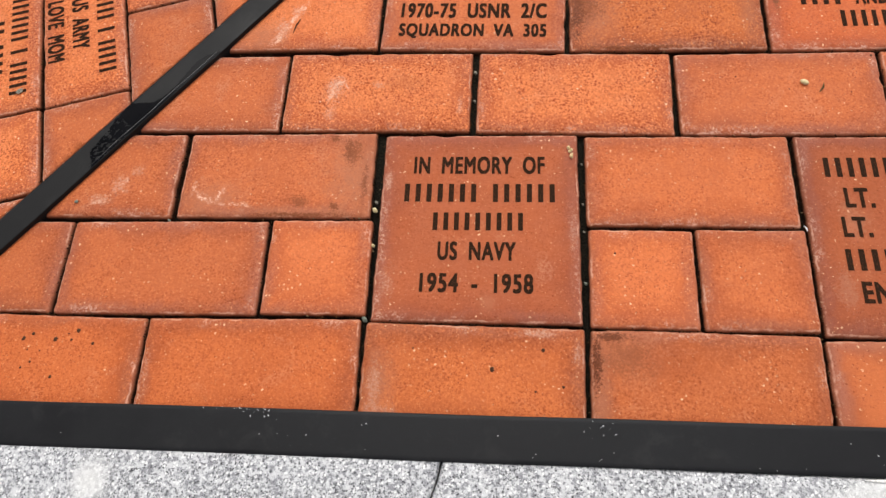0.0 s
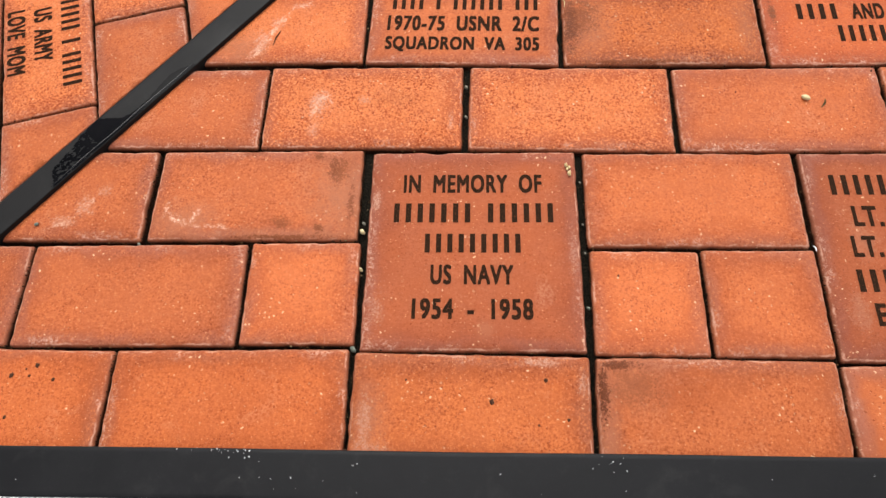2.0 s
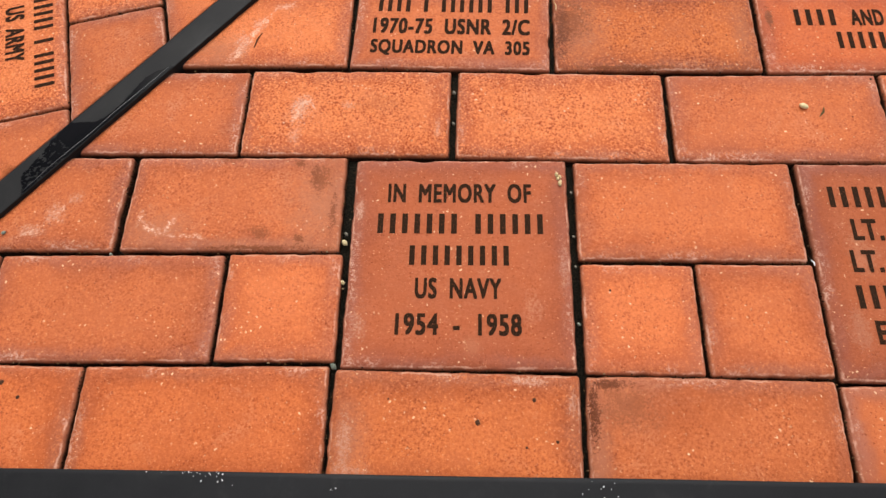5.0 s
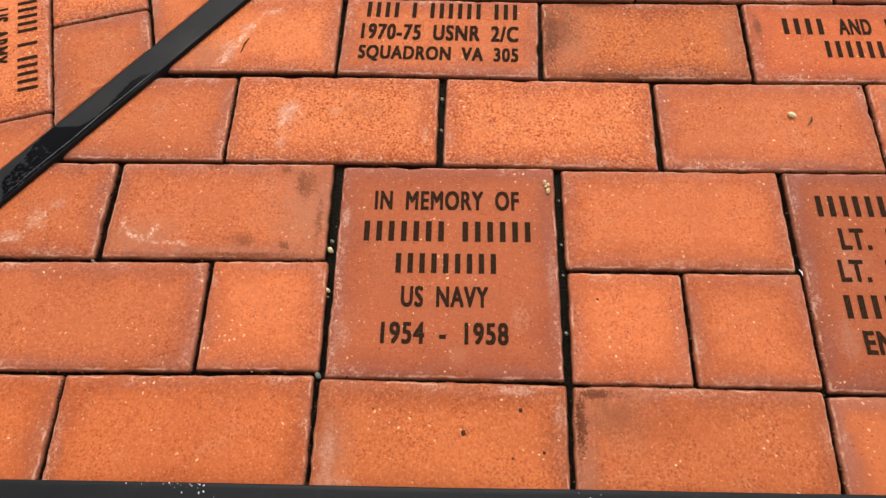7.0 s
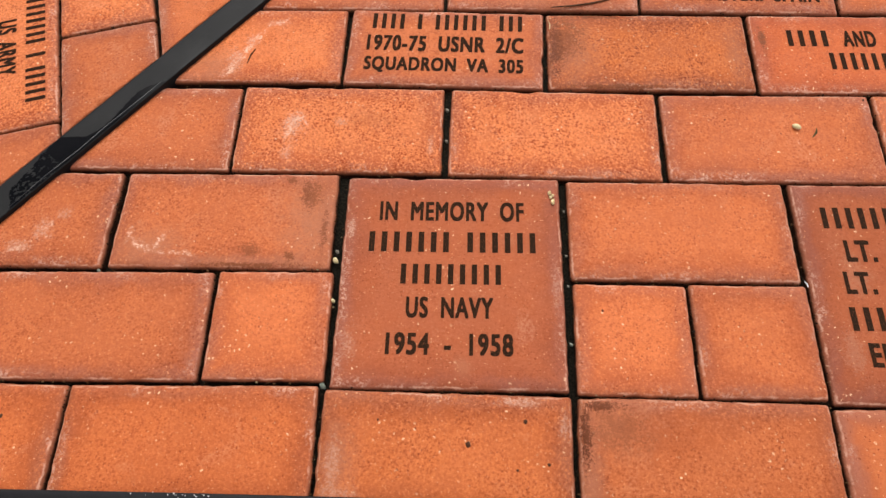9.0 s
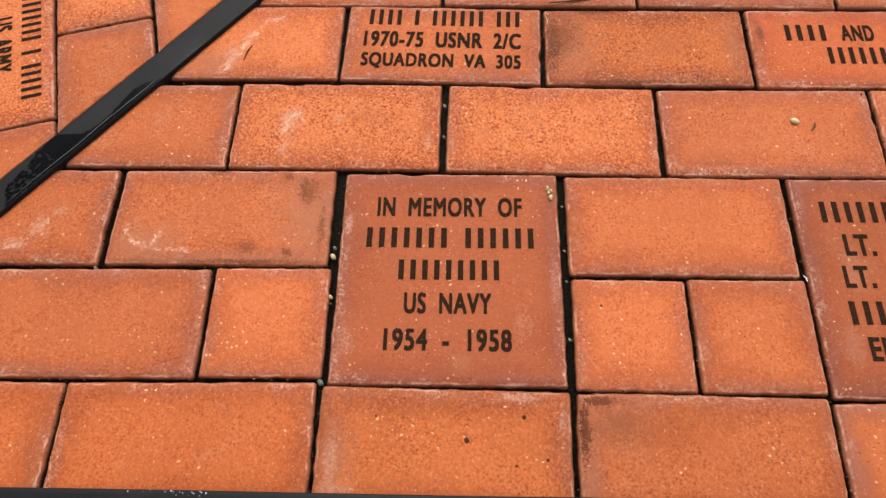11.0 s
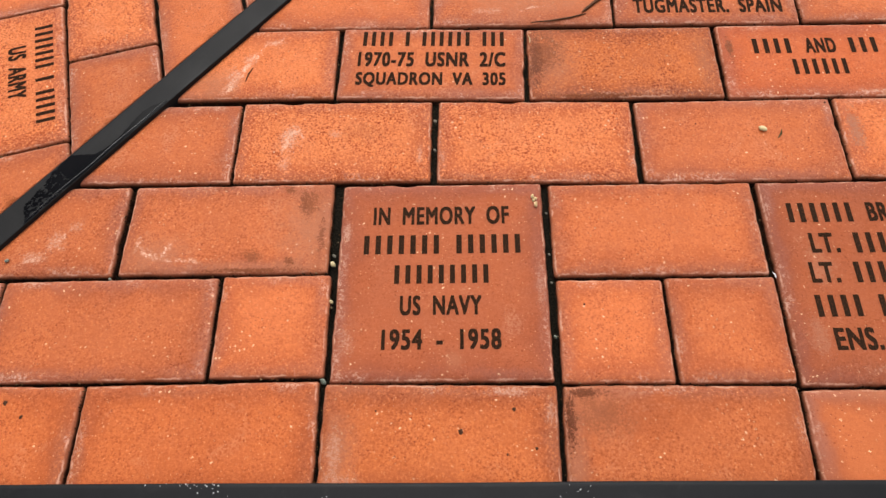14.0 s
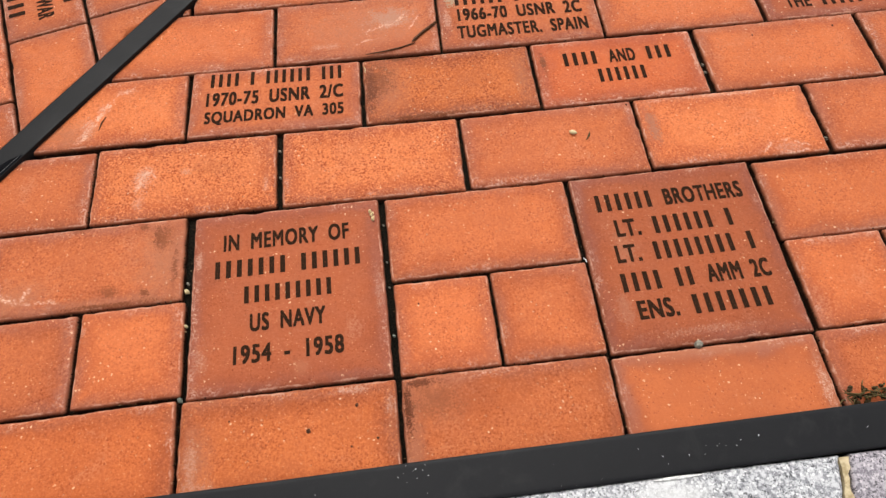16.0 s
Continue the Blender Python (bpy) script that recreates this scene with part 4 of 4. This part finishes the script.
tagged(part("straw_sliver", rod([(0.1955, 0.4040, 0.0006), (0.1975, 0.3980, 0.0012), (0.1970, 0.3920, 0.0006)], [0.0003, 0.0005, 0.0003]), PALE_STONE),
       "tiny pale straw sliver at a brick's end", "straw")

tagged(part("seed_husk", rod([(0.4474, 0.2560, 0.0004), (0.4512, 0.2605, 0.0020), (0.4534, 0.2668, 0.0006)], [0.0003, 0.0011, 0.0004]), STRAW),
       "tiny curled olive seed husk lying on a brick", "seed husk")

# dark iron specks burnt into two bricks
for brick, spots in ((bricks[0], ((-0.347, -0.029, 5), (-0.338, -0.024, 4), (-0.3135, -0.029, 5.5), (-0.327, -0.041, 2), (-0.301, -0.023, 2), (-0.297, -0.029, 3),
                                  (-0.292, -0.0195, 5), (-0.274, -0.032, 4), (-0.334, -0.052, 3), (-0.342, -0.058, 3), (-0.309, -0.066, 4), (-0.340, -0.040, 2))),
                     (f2, ((0.1165, -0.0450, 5.2), (0.1630, -0.0255, 4.0), (0.1810, -0.0590, 3.2), (0.0420, -0.0270, 2.2), (0.1560, -0.0640, 2.5))),
                     (b4, ((0.6930, 0.3930, 3.0), (0.8000, 0.3960, 3.6))), (s1, ((0.2320, 0.0720, 2.6),)), (b2, ((0.3720, 0.3580, 2.2),)),
                     (c3, ((0.3660, 0.2760, 2.2), (0.5060, 0.3015, 3.0), (0.4180, 0.2600, 1.6), (0.4790, 0.2560, 2.0)))):
    m = brick.matrix_basis.inverted()
    for x, y, mm in spots:
        bm = stone_mesh(mm * 0.00075, mm * 0.0009, 0.0012, x * 70, 0.4)
        part("iron_speck", bm, SPECK, brick, at=Matrix.Translation(m @ Vector((x, y, 0.0)) - Vector((0, 0, 0.0006))))

# dry grass and soil caught against the edging
rng = random.Random(5)
tuft = tagged(new("grass_tuft"), "dry olive grass and soil caught against the steel edging", "dry grass")
tuft.location = (0.643, -0.0745, 0.0)
bm = bmesh.new()
for k in range(150):
    f = rng.random()
    size = rng.choice((0.0012, 0.0018, 0.0026, 0.0034))
    m = pose(-0.012 + 0.085 * f, rng.gauss(-0.002, 0.0045 + 0.003 * f), size * 0.25 + 0.004 * f * rng.random(), rng.uniform(0, 360), rng.uniform(0, 360), 0) @ Matrix.Diagonal((size, size * 0.7, size * 0.55, 1))
    bmesh.ops.create_icosphere(bm, subdivisions=1, radius=1, matrix=m)
tagged(part("soil", bm, HUMUS, tuft, "dark olive-brown soil crumbs", smooth=False), kind="stuff")
for k in range(40):
    x, y = rng.uniform(-0.022, 0.06), rng.uniform(-0.008, 0.008)
    turn, length, curl = rng.uniform(0, math.tau), rng.uniform(0.006, 0.018), rng.uniform(-1.2, 1.2)
    pts = []
    for i in range(5):
        f = i / 4
        bend = turn + f * curl
        pts.append((x + math.cos(bend) * length * f, y + math.sin(bend) * length * f * 0.6, 0.002 + 0.007 * math.sin(f * 2.2)))
    part("blade", rod(pts, [0.0007, 0.0008, 0.0007, 0.0005, 0.0002], 5), STRAW, tuft)

# grains of sand and clay along the joints
def grain_material():
    n = Nodes("joint_grains")
    g = n.nt.nodes.new("ShaderNodeNewGeometry")
    one = n.calc("FRACT", n.calc("MULTIPLY", g.outputs["Random Per Island"], 13.7))
    colour = n.mix(n.span(g.outputs["Random Per Island"], 0.45, 0.75), (0.020, 0.014, 0.009), (0.085, 0.045, 0.020))
    return n.done(n.mix(n.calc("GREATER_THAN", one, 0.965), colour, (0.24, 0.17, 0.09)), 0.9, 0.1)


grain = bmesh.new()
bmesh.ops.create_icosphere(grain, subdivisions=1, radius=1)
ball = [v.co.copy() for v in grain.verts]
ball_faces = [[v.index for v in f.verts] for f in grain.faces]
grain.free()
points, faces = [], []
for ob in bricks:
    box = [Vector(c) for c in ob.bound_box]
    hw, hh = max(c.x for c in box), max(c.y for c in box)
    for k in range(60):
        f, side = rng.uniform(-1, 1), rng.randrange(4)
        spot = (Vector((f * hw, hh, 0)), Vector((f * hw, -hh, 0)), Vector((hw, f * hh, 0)), Vector((-hw, f * hh, 0)))[side]
        out = (Vector((0, 1, 0)), Vector((0, -1, 0)), Vector((1, 0, 0)), Vector((-1, 0, 0)))[side]
        q = ob.matrix_basis @ (spot + out * rng.uniform(0.0, 0.0016))
        lean = (q - BAR_AT).dot(bar_side)
        if -0.002 < lean < BAR_WIDE + 0.002 or q.y < -0.088:
            continue
        size = rng.choice((0.0004, 0.0005, 0.0007, 0.0009))
        q.z = -0.0012 - rng.random() * 0.0025
        spin = Euler((rng.uniform(0, 6), rng.uniform(0, 6), 0)).to_matrix() @ Matrix.Diagonal((size * rng.uniform(0.8, 1.7), size, size * 0.8))
        start = len(points)
        points.extend(q + spin @ c for c in ball)
        faces.extend([start + i for i in face] for face in ball_faces)
mesh = bpy.data.meshes.new("joint_grains")
mesh.from_pydata(points, [], faces)
mesh.materials.append(grain_material())
tagged(new("joint_grains", mesh), "dark sand grains and clay crumbs caught in the paving joints", "sand", kind="stuff")

# thin white smear where the edging meets the granite
bm = bmesh.new()
bmesh.ops.create_cube(bm, size=1, matrix=Matrix.Diagonal((0.044, 0.0030, 0.0008, 1)))
bmesh.ops.subdivide_edges(bm, edges=[e for e in bm.edges if e.calc_length() > 0.03], cuts=20)
for v in bm.verts:
    v.co.y *= 1 - 0.75 * abs(v.co.x / 0.022) ** 2
tagged(part("paint_smear", bm, LIME_PAINT, at=pose(0.444, -0.1283, 0.0088, 0, 0, 0.5)), "thin smear of white paint on the granite beside the edging", "paint smear")

# white grit on the steel
bm = bmesh.new()
for cx, cy, sx, sy, count in ((-0.105, -0.0905, 0.030, 0.0014, 15), (-0.09, -0.094, 0.022, 0.004, 8), (-0.05, -0.113, 0.03, 0.008, 6), (0.004, -0.100, 0.004, 0.001, 4),
                              (0.212, -0.096, 0.014, 0.006, 11), (0.485, -0.105, 0.03, 0.006, 10), (0.25, -0.122, 0.35, 0.003, 8), (0.20, -0.108, 0.5, 0.014, 10)):
    for k in range(count):
        x, y = cx + rng.gauss(0, sx * 0.6), cy + rng.gauss(0, sy * 0.6)
        y = min(max(y, -0.1240), -0.0895)
        size = rng.choice((0.0002, 0.00025, 0.0003, 0.0004, 0.0006))
        m = Matrix.Translation((x, y, 0.0103)) @ Euler((0, 0, rng.uniform(0, 6))).to_matrix().to_4x4() @ Matrix.Diagonal((size * rng.uniform(0.8, 1.8), size * 0.8, size * 0.6, 1))
        bmesh.ops.create_icosphere(bm, subdivisions=1, radius=1, matrix=m)
tagged(part("grit", bm, WHITE_GRIT), "white grit and lime specks scattered over the steel edging", "grit", kind="stuff")
